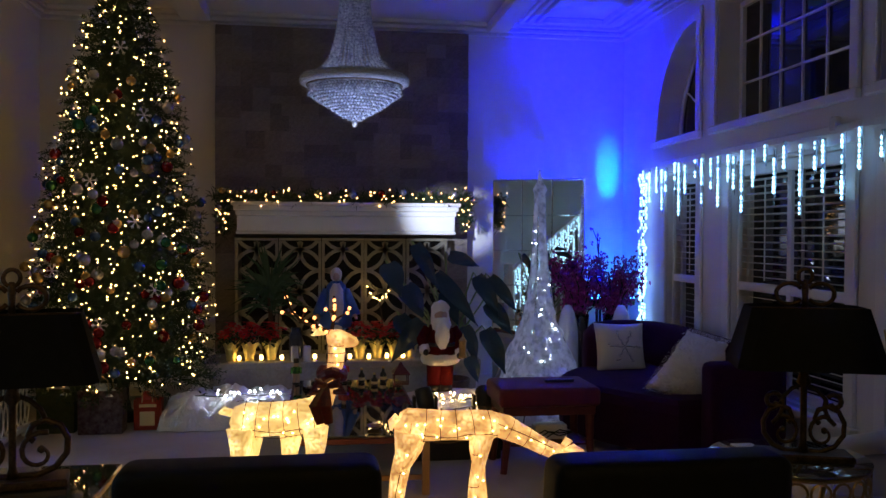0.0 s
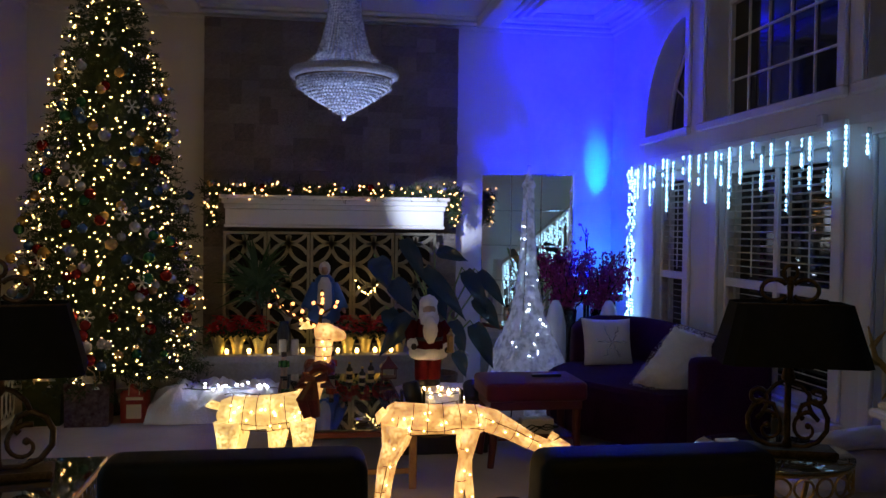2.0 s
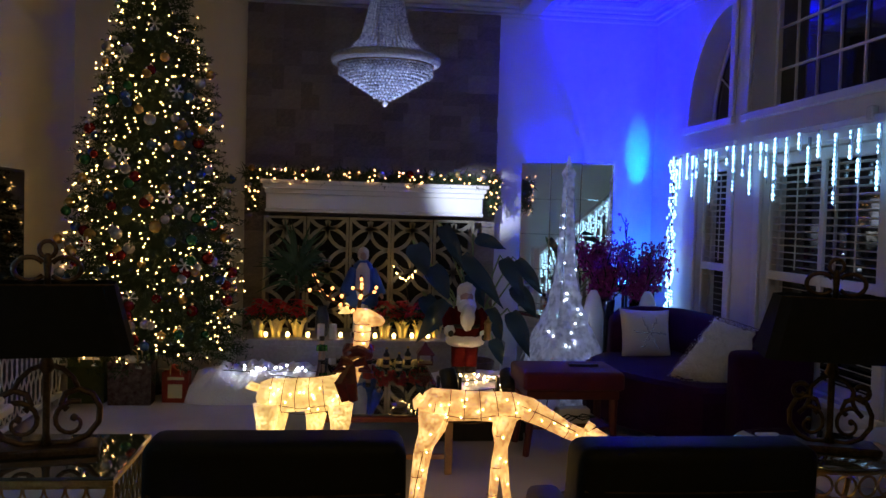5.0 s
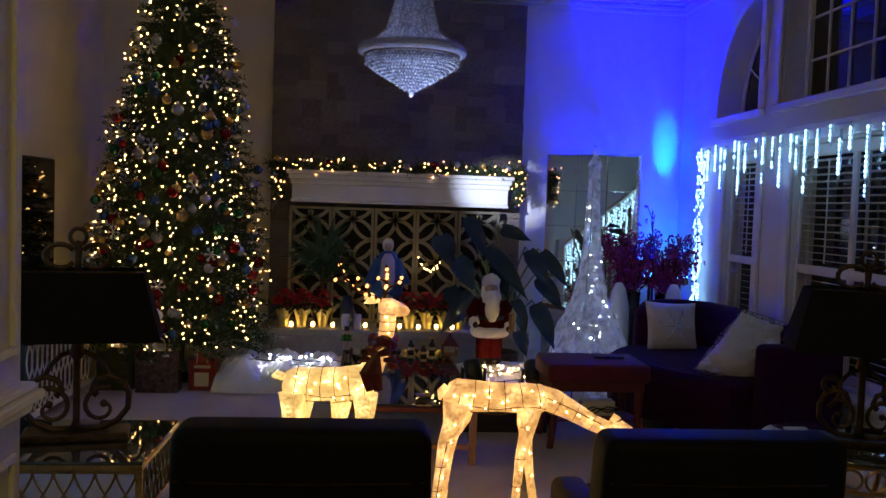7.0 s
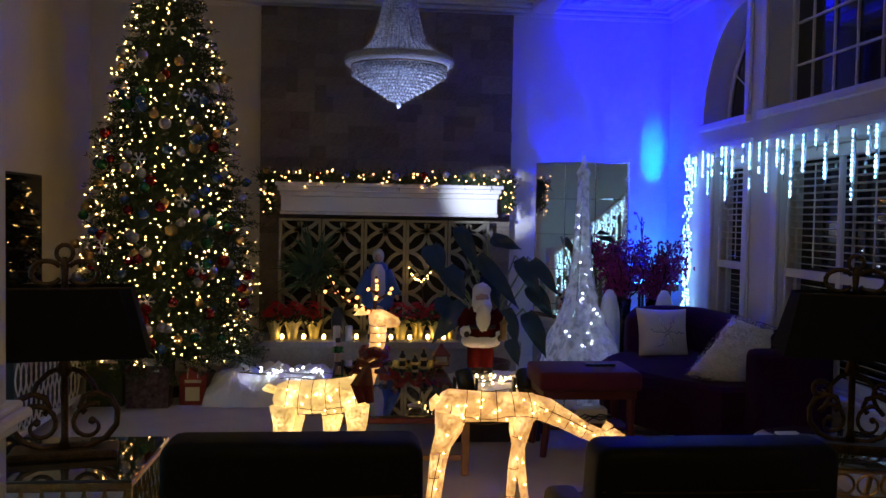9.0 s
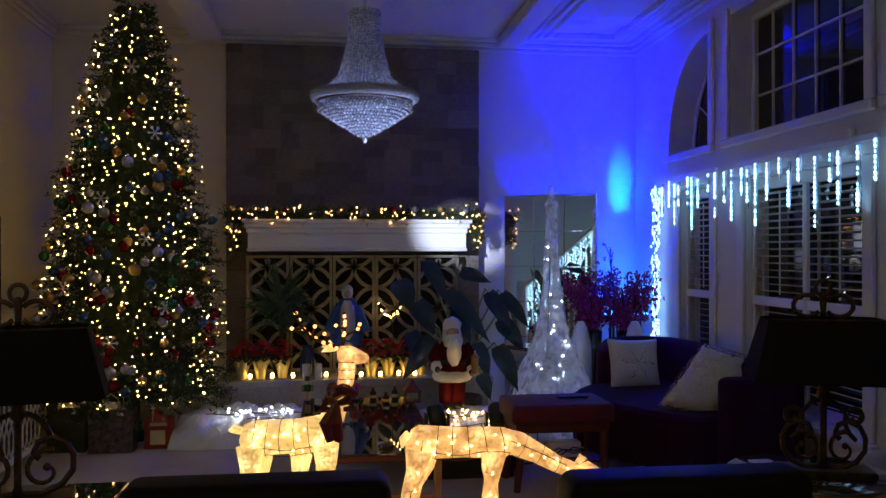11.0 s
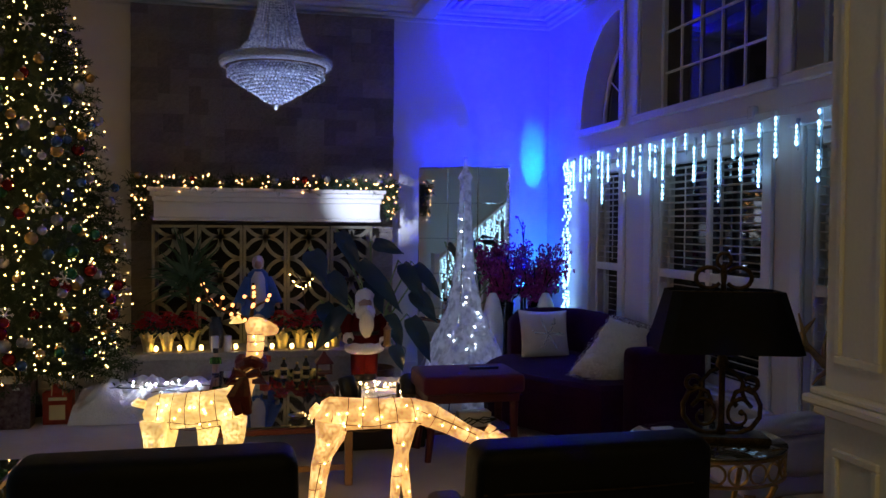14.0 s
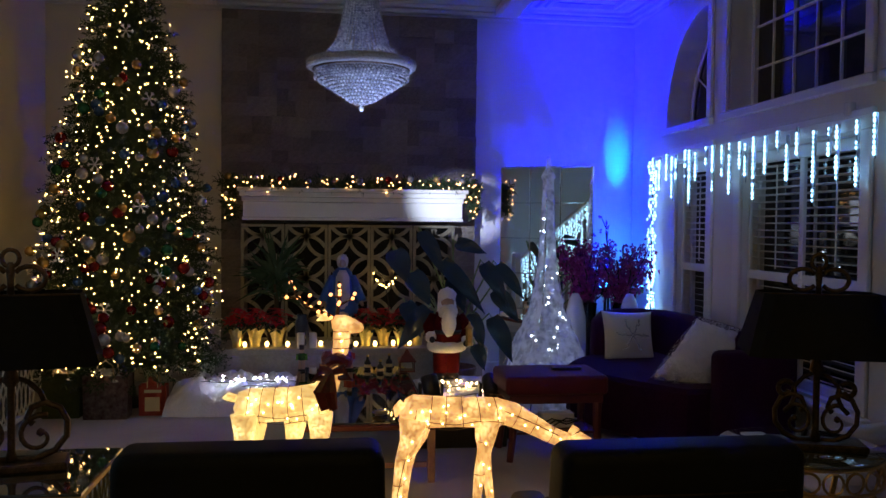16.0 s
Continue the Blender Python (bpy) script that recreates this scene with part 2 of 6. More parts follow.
def glowing_fabric(name, low, high, colour):
    """Lit acrylic fabric over a wire frame: the lamps inside show as brighter patches."""
    m = bpy.data.materials.new(name)
    m.use_nodes = True
    nt = m.node_tree
    p = nt.nodes["Principled BSDF"]
    p.inputs["Base Color"].default_value = (0.8, 0.74, 0.62, 1)
    p.inputs["Roughness"].default_value = 0.7
    tc = nt.nodes.new("ShaderNodeTexCoord")
    vo = nt.nodes.new("ShaderNodeTexVoronoi")
    vo.inputs["Scale"].default_value = 10
    no = nt.nodes.new("ShaderNodeTexNoise")
    no.inputs["Scale"].default_value = 70
    no.inputs["Detail"].default_value = 5
    nt.links.new(tc.outputs["Object"], vo.inputs["Vector"])
    nt.links.new(tc.outputs["Object"], no.inputs["Vector"])
    mr = nt.nodes.new("ShaderNodeMapRange")
    mr.inputs["From Min"].default_value, mr.inputs["From Max"].default_value = 0.05, 0.6
    mr.inputs["To Min"].default_value, mr.inputs["To Max"].default_value = high, low
    nt.links.new(vo.outputs["Distance"], mr.inputs["Value"])
    m2 = nt.nodes.new("ShaderNodeMapRange")
    m2.inputs["From Min"].default_value, m2.inputs["From Max"].default_value = 0.36, 0.56
    m2.inputs["To Min"].default_value, m2.inputs["To Max"].default_value = 0.48, 1.15
    nt.links.new(no.outputs["Fac"], m2.inputs["Value"])
    mu = nt.nodes.new("ShaderNodeMath")
    mu.operation = "MULTIPLY"
    nt.links.new(mr.outputs["Result"], mu.inputs[0])
    nt.links.new(m2.outputs["Result"], mu.inputs[1])
    hue = nt.nodes.new("ShaderNodeMix")
    hue.data_type = "RGBA"
    hue.inputs["A"].default_value = (colour[0], colour[1] * 0.86, colour[2] * 0.65, 1)
    hue.inputs["B"].default_value = (colour[0], colour[1] * 1.25, colour[2] * 1.6, 1)
    m3 = nt.nodes.new("ShaderNodeMapRange")
    m3.inputs["From Min"].default_value, m3.inputs["From Max"].default_value = low * 0.5, high * 0.85
    nt.links.new(mu.outputs[0], m3.inputs["Value"])
    nt.links.new(m3.outputs["Result"], hue.inputs["Factor"])
    nt.links.new(hue.outputs["Result"], p.inputs["Emission Color"])
    nt.links.new(mu.outputs[0], p.inputs["Emission Strength"])
    return m


DEER_DOE = glowing_fabric("lit_doe_fabric", 0.50, 1.15, (1.0, 0.47, 0.125))
DEER_BUCK = glowing_fabric("lit_buck_fabric", 0.60, 1.25, (1.0, 0.60, 0.165))


# ---- builders ----
def thing(name, label, category, at=(0, 0, 0), group="", kind=""):
    ob = new(name)
    ob.empty_display_size = 0.05
    ob.location = at
    return tagged(ob, label, category, group, kind)


def part(name, bm, material, parent=None, label="", smooth=False):
    me = bpy.data.meshes.new(name)
    bm.to_mesh(me)
    bm.free()
    return link(name, me, material, parent, label, smooth)


def link(name, me, material, parent=None, label="", smooth=False):
    for m in (material if isinstance(material, (list, tuple)) else [material]):
        me.materials.append(m)
    if smooth:
        me.polygons.foreach_set("use_smooth", [True] * len(me.polygons))
    ob = new(name, me)
    if parent:
        ob.parent = parent
    if label:
        ob["label"] = label
    return ob


def add_box(bm, x0, x1, y0, y1, z0, z1, bevel=0.0, seg=1, mi=0):
    r = bmesh.ops.create_cube(bm, size=1, matrix=Matrix.Translation(((x0 + x1) / 2, (y0 + y1) / 2, (z0 + z1) / 2)) @ Matrix.Diagonal((x1 - x0, y1 - y0, z1 - z0, 1)))
    vs = r["verts"]
    fs = {f for v in vs for f in v.link_faces}
    for f in fs:
        f.material_index = mi
    if bevel:
        es = {e for v in vs for e in v.link_edges}
        bmesh.ops.bevel(bm, geom=list(es), offset=bevel, segments=seg, profile=0.5, affect="EDGES")
    return bm


def box(x0, x1, y0, y1, z0, z1, bevel=0.0, seg=1):
    return add_box(bmesh.new(), x0, x1, y0, y1, z0, z1, bevel, seg)


def add_tube(bm, path, radii, n=8, flat=1.0, closed=False, mi=0):
    """A round bar along points; flat squeezes it along the second side axis."""
    path = [Vector(p) for p in path]
    if not isinstance(radii, (list, tuple)):
        radii = [radii] * len(path)
    rings, side = [], None
    k = len(path)
    for i, p in enumerate(path):
        if closed:
            d = path[(i + 1) % k] - path[i - 1]
        else:
            d = path[min(i + 1, k - 1)] - path[max(i - 1, 0)]
        d = d.normalized() if d.length > 1e-9 else Vector((0, 0, 1))
        if side is None:
            up = Vector((0, 1, 0)) if abs(d.y) < 0.9 else Vector((1, 0, 0))
            side = d.cross(up).normalized()
        else:
            side = (side - d * side.dot(d)).normalized()
        other = d.cross(side)
        rings.append([bm.verts.new(p + side * (radii[i] * math.cos(a)) + other * (radii[i] * flat * math.sin(a))) for a in (2 * math.pi * j / n for j in range(n))])
    for i in range(k if closed else k - 1):
        a, b = rings[i], rings[(i + 1) % k]
        for j in range(n):
            f = bm.faces.new((a[j], a[(j + 1) % n], b[(j + 1) % n], b[j]))
            f.material_index = mi
    if not closed:
        bm.faces.new(rings[0][::-1]).material_index = mi
        bm.faces.new(rings[-1]).material_index = mi
    return bm


def tube(path, radii, n=8, flat=1.0, closed=False):
    return add_tube(bmesh.new(), path, radii, n, flat, closed)


def add_lathe(bm, profile, n=20, at=(0, 0, 0), mi=0, turn=0.0):
    rings = []
    for r, z in profile:
        rings.append([bm.verts.new((at[0] + max(r, 1e-4) * math.cos(2 * math.pi * j / n + turn), at[1] + max(r, 1e-4) * math.sin(2 * math.pi * j / n + turn), at[2] + z)) for j in range(n)])
    for a, b in zip(rings, rings[1:]):
        for j in range(n):
            bm.faces.new((a[j], a[(j + 1) % n], b[(j + 1) % n], b[j])).material_index = mi
    bm.faces.new(rings[0][::-1]).material_index = mi
    bm.faces.new(rings[-1]).material_index = mi
    return bm


def lathe(profile, n=20, at=(0, 0, 0), turn=0.0):
    return add_lathe(bmesh.new(), profile, n, at, 0, turn)


def add_ball(bm, at, r, squash=(1, 1, 1), sub=1, mi=0):
    q = bmesh.ops.create_icosphere(bm, subdivisions=sub, radius=r, matrix=Matrix.Translation(at) @ Matrix.Diagonal((*squash, 1)))
    if mi:
        for f in {f for v in q["verts"] for f in v.link_faces}:
            f.material_index = mi
    return bm


def balls_mesh(name, places, r, sub=1, tall=1.0):
    """Many small round bulbs in one mesh."""
    b = bmesh.new()
    bmesh.ops.create_icosphere(b, subdivisions=sub, radius=1)
    b.verts.index_update()
    vs = np.array([v.co[:] for v in b.verts]) * (1, 1, tall)
    fs = np.array([[v.index for v in f.verts] for f in b.faces])
    b.free()
    places = np.array(places)
    rr = np.broadcast_to(np.asarray(r, float), (len(places),))
    V = (places[:, None, :] + vs[None] * rr[:, None, None]).reshape(-1, 3)
    F = (fs[None] + (np.arange(len(places)) * len(vs))[:, None, None]).reshape(-1, 3)
    me = bpy.data.meshes.new(name)
    me.from_pydata(V.tolist(), [], F.tolist())
    return me


def pillow(w, h, t, n=14, rag=0.0, rs=1):
    """A stuffed square cushion in its own plane (x across, z up, y thick)."""
    rnd = random.Random(rs)
    bm = bmesh.new()
    grids = []
    for sgn in (-1, 1):
        g = []
        for i in range(n + 1):
            row = []
            for j in range(n + 1):
                u, v = 2 * i / n - 1, 2 * j / n - 1
                pinch = 1 - 0.07 * (1 - u * u) * v ** 4
                pz = 1 - 0.07 * (1 - v * v) * u ** 4
                th = (max(0, 1 - u * u) ** 0.45) * (max(0, 1 - v * v) ** 0.45)
                row.append(bm.verts.new((u * w / 2 * pz + rag * rnd.uniform(-1, 1), sgn * (th * t / 2 + 0.002) + rag * rnd.uniform(-1, 1), v * h / 2 * pinch + rag * rnd.uniform(-1, 1))))
            g.append(row)
        grids.append(g)
    for k, g in enumerate(grids):
        for i in range(n):
            for j in range(n):
                q = (g[i][j], g[i + 1][j], g[i + 1][j + 1], g[i][j + 1])
                bm.faces.new(q if k == 0 else q[::-1])
    a, b = grids
    rim = [(i, 0) for i in range(n)] + [(n, j) for j in range(n)] + [(n - i, n) for i in range(n)] + [(0, n - j) for j in range(n)]
    for p, q in zip(rim, rim[1:] + rim[:1]):
        bm.faces.new((a[p[0]][p[1]], b[p[0]][p[1]], b[q[0]][q[1]], a[q[0]][q[1]]))
    return bm


def blades(name, rows, material, parent=None, label=""):
    """Leaves or needles: rows of (base, tip, half width vector, sag); each a folded strip of four triangles."""
    V, F = [], []
    for base, tip, side, lift in rows:
        i = len(V)
        mid = base + (tip - base) * 0.5 + lift
        V += [base, mid - side, mid + side * 1.0, tip]
        F += [(i, i + 1, i + 2), (i + 1, i + 3, i + 2)]
    me = bpy.data.meshes.new(name)
    me.from_pydata([tuple(v) for v in V], [], F)
    return link(name, me, material, parent, label)


def arc(cx, cz, r, a0, a1, n=12, y=0.0):
    return [(cx + r * math.cos(radians(a0 + (a1 - a0) * i / n)), y, cz + r * math.sin(radians(a0 + (a1 - a0) * i / n))) for i in range(n + 1)]


def structure(name, bm, material, label=""):
    return tagged(part(name, bm, material), label, "", "", "structure")


# ---- structure ----
EAST, NORTH, WEST, TOP = 3.33, 8.22, -2.29, 3.62
MIRROR_TURN = -33
structure("floor", box(-3.8, 3.75, -2.4, 8.45, -0.15, 0), CARPET, "beige cut-pile carpet")
structure("ceiling", box(-3.8, 3.75, -2.4, 8.45, TOP, TOP + 0.15), CEIL, "white painted ceiling")
structure("wall_north", box(WEST - 0.2, EAST + 0.3, NORTH, NORTH + 0.2, 0, TOP), PAINT, "white painted wall behind the fireplace")
structure("wall_west", box(WEST - 0.2, WEST, 4.95, NORTH, 0, TOP), PAINT, "white painted wall")
structure("wall_stair_north", box(-3.8, WEST - 0.2, 4.95, 5.1, 0, TOP), PAINT)
structure("wall_stair_west", box(-3.8, -3.6, 1.72, 4.95, 0, TOP), PAINT)
structure("wall_hall_west", box(-3.4, -3.2, -2.2, 1.72, 0, TOP), PAINT)
structure("wall_hall_east", box(3.55, 3.75, -2.2, 1.72, 0, TOP), PAINT)
structure("wall_hall_south", box(-3.4, 3.75, -2.4, -2.2, 0, TOP), PAINT)


def hole_wall(bm, x0, x1, ys, zs, holes):
    """Wall between x0 and x1 as blocks on the grid ys by zs, without the cells whose middle lies in a hole."""
    for a, b in zip(ys, ys[1:]):
        for c, d in zip(zs, zs[1:]):
            my, mz = (a + b) / 2, (c + d) / 2
            if not any(h[0] < my < h[1] and h[2] < mz < h[3] for h in holes):
                add_box(bm, x0, x1, a, b, c, d)
    return bm


LOW = [(6.47, 7.08, 0.45, 2.06), (4.47, 5.90, 0.45, 2.06), (2.70, 4.09, 0.45, 2.06)]
HIGH = [(6.49, 7.30, 2.40, 3.35), (4.45, 6.14, 2.40, 3.35), (2.60, 4.20, 2.40, 3.35)]
ys = sorted({1.72, NORTH, *(h[0] for h in LOW + HIGH), *(h[1] for h in LOW + HIGH)})
zs = [0, 0.45, 2.06, 2.40, 3.35, TOP]
structure("wall_east", hole_wall(bmesh.new(), EAST, EAST + 0.24, ys, zs, LOW + HIGH), PAINT, "white painted wall with two rows of windows")

# quarter-round head of the far upper window
bm = bmesh.new()
curve = [(6.49 + 0.81 * math.sin(a), 2.40 + 0.90 * math.cos(a)) for a in (math.pi / 2 * i / 16 for i in range(17))]
for (ya, za), (yb, zb) in zip(curve, curve[1:]):
    for x in (EAST, EAST + 0.24):
        q = [bm.verts.new(p) for p in ((x, ya, za), (x, yb, zb), (x, yb, 3.35), (x, ya, 3.35))]
        bm.faces.new(q if x == EAST else q[::-1])
    bm.faces.new([bm.verts.new(p) for p in ((EAST, ya, za), (EAST + 0.24, ya, za), (EAST + 0.24, yb, zb), (EAST, yb, zb))])
bmesh.ops.remove_doubles(bm, verts=bm.verts, dist=1e-5)
structure("arch_head", bm, PAINT)
bm = bmesh.new()
for (ya, za), (yb, zb) in zip(curve, curve[1:]):
    oy, oz = 6.49, 2.40
    k = 1.07
    pts = [(ya, za), (yb, zb), (oy + (yb - oy) * k, oz + (zb - oz) * k), (oy + (ya - oy) * k, oz + (za - oz) * k)]
    f1 = [bm.verts.new((EAST - 0.025, *p)) for p in pts]
    f2 = [bm.verts.new((EAST + 0.002, *p)) for p in pts]
    bm.faces.new(f1)
    for i in range(4):
        bm.faces.new((f1[i], f2[i], f2[(i + 1) % 4], f1[(i + 1) % 4]))
structure("arch_trim", bm, TRIM, "white curved window casing")

# casings and sills
def casing(name, *q, bevel=0.007):
    structure(name, box(*q, bevel), TRIM, "white moulded window casing")


for a, b, c, d in LOW:
    for y0, y1 in ((a - 0.10, a), (b, b + 0.10)):
        casing("window_casing", EAST - 0.03, EAST - 0.002, y0, y1, 0.432, d + 0.018)
    casing("window_head", EAST - 0.035, EAST - 0.002, a - 0.12, b + 0.12, d + 0.02, d + 0.14)
    casing("window_sill", EAST - 0.07, EAST - 0.002, a - 0.13, b + 0.13, c - 0.06, c - 0.02)
for a, b, c, d in HIGH:
    casing("window_sill", EAST - 0.05, EAST - 0.002, a - 0.09, b + 0.09, c - 0.075, c - 0.01, bevel=0.01)
    for y0, y1 in ((a - 0.085, a - 0.002), (b + 0.002, b + 0.085)):
        if not (a == 6.49 and y0 > 7):
            casing("window_casing", EAST - 0.032, EAST - 0.002, y0, y1, c - 0.008, 3.40)


def window(n, a, b, c, d, cols, rows, x, label):
    """A window unit between y a..b and z c..d whose glass stands at x."""
    w = tagged(new(f"window_{n}"), label, "window", "", "structure")
    t = 0.045
    bm = bmesh.new()
    for y0, y1, z0, z1 in ((a, b, c, c + t), (a, b, d - t, d), (a, a + t, c + t, d - t), (b - t, b, c + t, d - t)):
        add_box(bm, x - 0.03, x + 0.03, y0 + 0.002, y1 - 0.002, z0 + 0.002, z1 - 0.002, 0.004)
    part("window_frame", bm, TRIM, w)
    part("pane", box(x + 0.005, x + 0.012, a + t, b - t, c + t, d - t), PANE, w, "dark night glass")
    for i in range(1, cols):
        y = a + (b - a) * i / cols
        part("muntin", box(x - 0.012, x + 0.004, y - 0.008, y + 0.008, c + t, d - t), TRIM, w)
    for i in range(1, rows):
        z = c + (d - c) * i / rows
        part("muntin", box(x - 0.014, x + 0.003, a + t, b - t, z - 0.008, z + 0.008), TRIM, w)
    return w


def blind(a, b, c, d, x, panels):
    """White shutter panels: a frame with a middle rail, and open slats behind it."""
    w = thing("window_shutter", "white slatted shutter panels closed over a dark window", "shutter", (0, 0, 0), "shutters on the windows")
    part("headrail", box(x - 0.03, x + 0.03, a + 0.004, b - 0.004, d - 0.085, d - 0.004, 0.005), TRIM, w)
    edges = [a + 0.004 + (b - a - 0.008) * i / panels for i in range(panels + 1)]
    for y0, y1 in zip(edges, edges[1:]):
        for p, q in ((y0 + 0.001, y0 + 0.026), (y1 - 0.026, y1 - 0.001)):
            part("stile", box(x - 0.034, x - 0.006, p, q, c + 0.004, d - 0.087, 0.005), TRIM, w)
        for z0, z1 in ((c + 0.004, c + 0.07), (1.135, 1.20)):
            part("cross_rail", box(x - 0.032, x - 0.008, y0 + 0.027, y1 - 0.027, z0, z1, 0.004), TRIM, w)
        me = None
        for i in range(int((d - 0.10 - c) / 0.0505)):
            z = d - 0.115 - 0.0505 * i
            if me is None:
                bm = box(-0.022, 0.022, y0 + 0.012, y1 - 0.012, -0.0016, 0.0016)
                bm.transform(Matrix.Rotation(radians(11), 4, "Y"))
                ob = part("slat", bm, TRIM, w)
                me = ob.data
            else:
                ob = new("slat", me)
                ob.parent = w
            ob.location = (x + 0.018, 0, z)
        y = (y0 + y1) / 2
        part("tilt_rod", box(x - 0.012, x - 0.004, y - 0.004, y + 0.004, 1.22, d - 0.11), TRIM, w)


window(1, *LOW[0], 1, 1, EAST + 0.15, "tall white double-hung window, dark outside")
window(2, *LOW[1], 2, 1, EAST + 0.15, "wide white double-hung window, dark outside")
window(3, *LOW[2], 2, 1, EAST + 0.15, "wide white double-hung window, dark outside")
for a, b, c, d in LOW:
    blind(a, b, c, d, EAST + 0.075, 1 if b - a < 1 else 2)
window(4, 4.45, 6.14, 2.40, 3.35, 6, 3, EAST + 0.20, "upper window with white muntins, dark outside")
window(5, 2.60, 4.20, 2.40, 3.35, 4, 3, EAST + 0.20, "upper window with white muntins, dark outside")
w6 = tagged(new("window_6"), "quarter-round upper window, dark outside", "window", "", "structure")
part("pane", box(EAST + 0.205, EAST + 0.212, 6.495, 7.295, 2.405, 3.345), PANE, w6)
bm = bmesh.new()
add_tube(bm, [(EAST + 0.19, y * 0.94 + 6.49 * 0.06, z * 0.94 + 2.40 * 0.06) for y, z in curve], 0.02, 6)
part("window_frame", bm, TRIM, w6)
for ang in (30, 60):
    part("muntin", tube([(EAST + 0.195, 6.50, 2.41), (EAST + 0.195, 6.49 + 0.77 * math.sin(radians(ang)), 2.40 + 0.86 * math.cos(radians(ang)))], 0.009, 5), TRIM, w6)
part("sash_rail", box(EAST + 0.17, EAST + 0.204, 6.495, 7.29, 2.405, 2.45), TRIM, w6)

# crown moulding, ceiling beams and tray mouldings
bm = bmesh.new()
for k, (dz, dx) in enumerate(((0.125, 0.030), (0.085, 0.065), (0.04, 0.10))):
    add_box(bm, WEST, EAST - 0.0, NORTH - dx - 0.002 * k, NORTH - 0.001, TOP - dz, TOP - dz + 0.042 - 0.001, 0.008)
    add_box(bm, EAST - dx, EAST - 0.001, 1.98, NORTH - dx - 0.01, TOP - dz, TOP - dz + 0.041, 0.008)
    add_box(bm, WEST + 0.001, WEST + dx, 4.95, NORTH - dx - 0.01, TOP - dz, TOP - dz + 0.041, 0.008)
structure("crown_moulding", bm, TRIM, "white crown moulding")
bm = bmesh.new()
for x0, x1 in ((-1.02, -0.74), (1.88, 2.10)):
    add_box(bm, x0, x1, 2.0, NORTH - 0.12, TOP - 0.11, TOP - 0.002, 0.02)
add_box(bm, -0.738, 1.878, 4.2, 4.45, TOP - 0.11, TOP - 0.002, 0.02)
for k in range(3):
    o = 0.07 * k
    x0, x1, y0, y1 = 2.18 + o, 3.16 - o, 5.0 + o, 8.02 - o
    for q in ((x0, x1, y0, y0 + 0.045), (x0, x1, y1 - 0.045, y1), (x0, x0 + 0.045, y0 + 0.046, y1 - 0.046), (x1 - 0.045, x1, y0 + 0.046, y1 - 0.046)):
        add_box(bm, *q, TOP - 0.035 - 0.012 * k, TOP - 0.002, 0.008)
structure("ceiling_beams", bm, TRIM, "white ceiling beams and stepped mouldings")
bm = bmesh.new()
add_box(bm, WEST + 0.002, -0.72, NORTH - 0.02, NORTH - 0.002, 0.001, 0.15, 0.005)
add_box(bm, 1.72, EAST - 0.002, NORTH - 0.02, NORTH - 0.002, 0.001, 0.15, 0.005)
add_box(bm, WEST + 0.002, WEST + 0.02, 4.95, NORTH - 0.03, 0.001, 0.15, 0.005)
add_box(bm, EAST - 0.02, EAST - 0.002, 2.0, NORTH - 0.03, 0.001, 0.15, 0.005)
structure("baseboard", bm, TRIM, "white baseboard")


def wing(name, x0, x1, edge):
    """Panelled end wall of the wide opening; edge is the side of the opening."""
    w = structure(name, box(x0, x1, 1.72, 1.98, 0, TOP), PAINT, "white panelled end wall with a chair rail")
    bm = bmesh.new()
    for o, z0, z1 in ((0.022, 1.0, 1.03), (0.045, 1.03, 1.055), (0.03, 1.055, 1.075)):
        add_box(bm, x0 - o, x1 + o, 1.72 - o, 1.98 + o, z0, z1, 0.006)
    add_box(bm, x0 - 0.02, x1 + 0.02, 1.70, 2.0, 0.001, 0.16, 0.006)
    part("chair_rail", bm, TRIM, w)
    s = -1 if edge == x0 else 1
    for z0, z1 in ((0.24, 0.92), (1.15, 3.3)):
        bm = bmesh.new()
        for y0, y1, a, b in ((1.765, 1.935, z0, z0 + 0.022), (1.765, 1.935, z1 - 0.022, z1), (1.765, 1.787, z0 + 0.022, z1 - 0.022), (1.913, 1.935, z0 + 0.022, z1 - 0.022)):
            add_box(bm, min(edge, edge + s * 0.014), max(edge, edge + s * 0.014), y0, y1, a, b, 0.004)
        part("panel_moulding", bm, TRIM, w)
        bm = bmesh.new()
        ex0, ex1 = (edge + 0.06, edge + 0.55) if s < 0 else (edge - 0.55, edge - 0.06)
        for a, b, c, d in ((ex0, ex1, z0, z0 + 0.022), (ex0, ex1, z1 - 0.022, z1), (ex0, ex0 + 0.022, z0 + 0.022, z1 - 0.022), (ex1 - 0.022, ex1, z0 + 0.022, z1 - 0.022)):
            add_box(bm, a, b, 1.706, 1.7195, c, d, 0.004)
        part("panel_moulding", bm, TRIM, w)


wing("wall_opening_left", -3.6, -0.58, -0.58)
wing("wall_opening_right", 1.855, 3.55, 1.855)

# ---- things ----
# fireplace
fireplace = thing("fireplace", "fireplace with white mantel in a dark rough stone chimney breast", "fireplace")
STONE_BACK = part("chimney_backing", hole_wall(bmesh.new(), -0.70, 1.70, [8.125, NORTH - 0.002], [0, 3.49], []), MORTAR, fireplace)
# The open firebox is put in as a flat black panel
part("firebox", box(-0.46, 1.44, 8.112, 8.122, 0.42, 1.50), FIREBOX_BLACK, fireplace, "flat black panel in place of the firebox opening")
part("hearth", box(-0.72, 1.72, 7.45, 8.07, 0.34, 0.405, 0.012, 2), HEARTH, fireplace, "raised grey stone hearth slab")
part("hearth_front", box(-0.68, 1.68, 7.49, 8.07, 0.0, 0.338), HEARTH, fireplace)
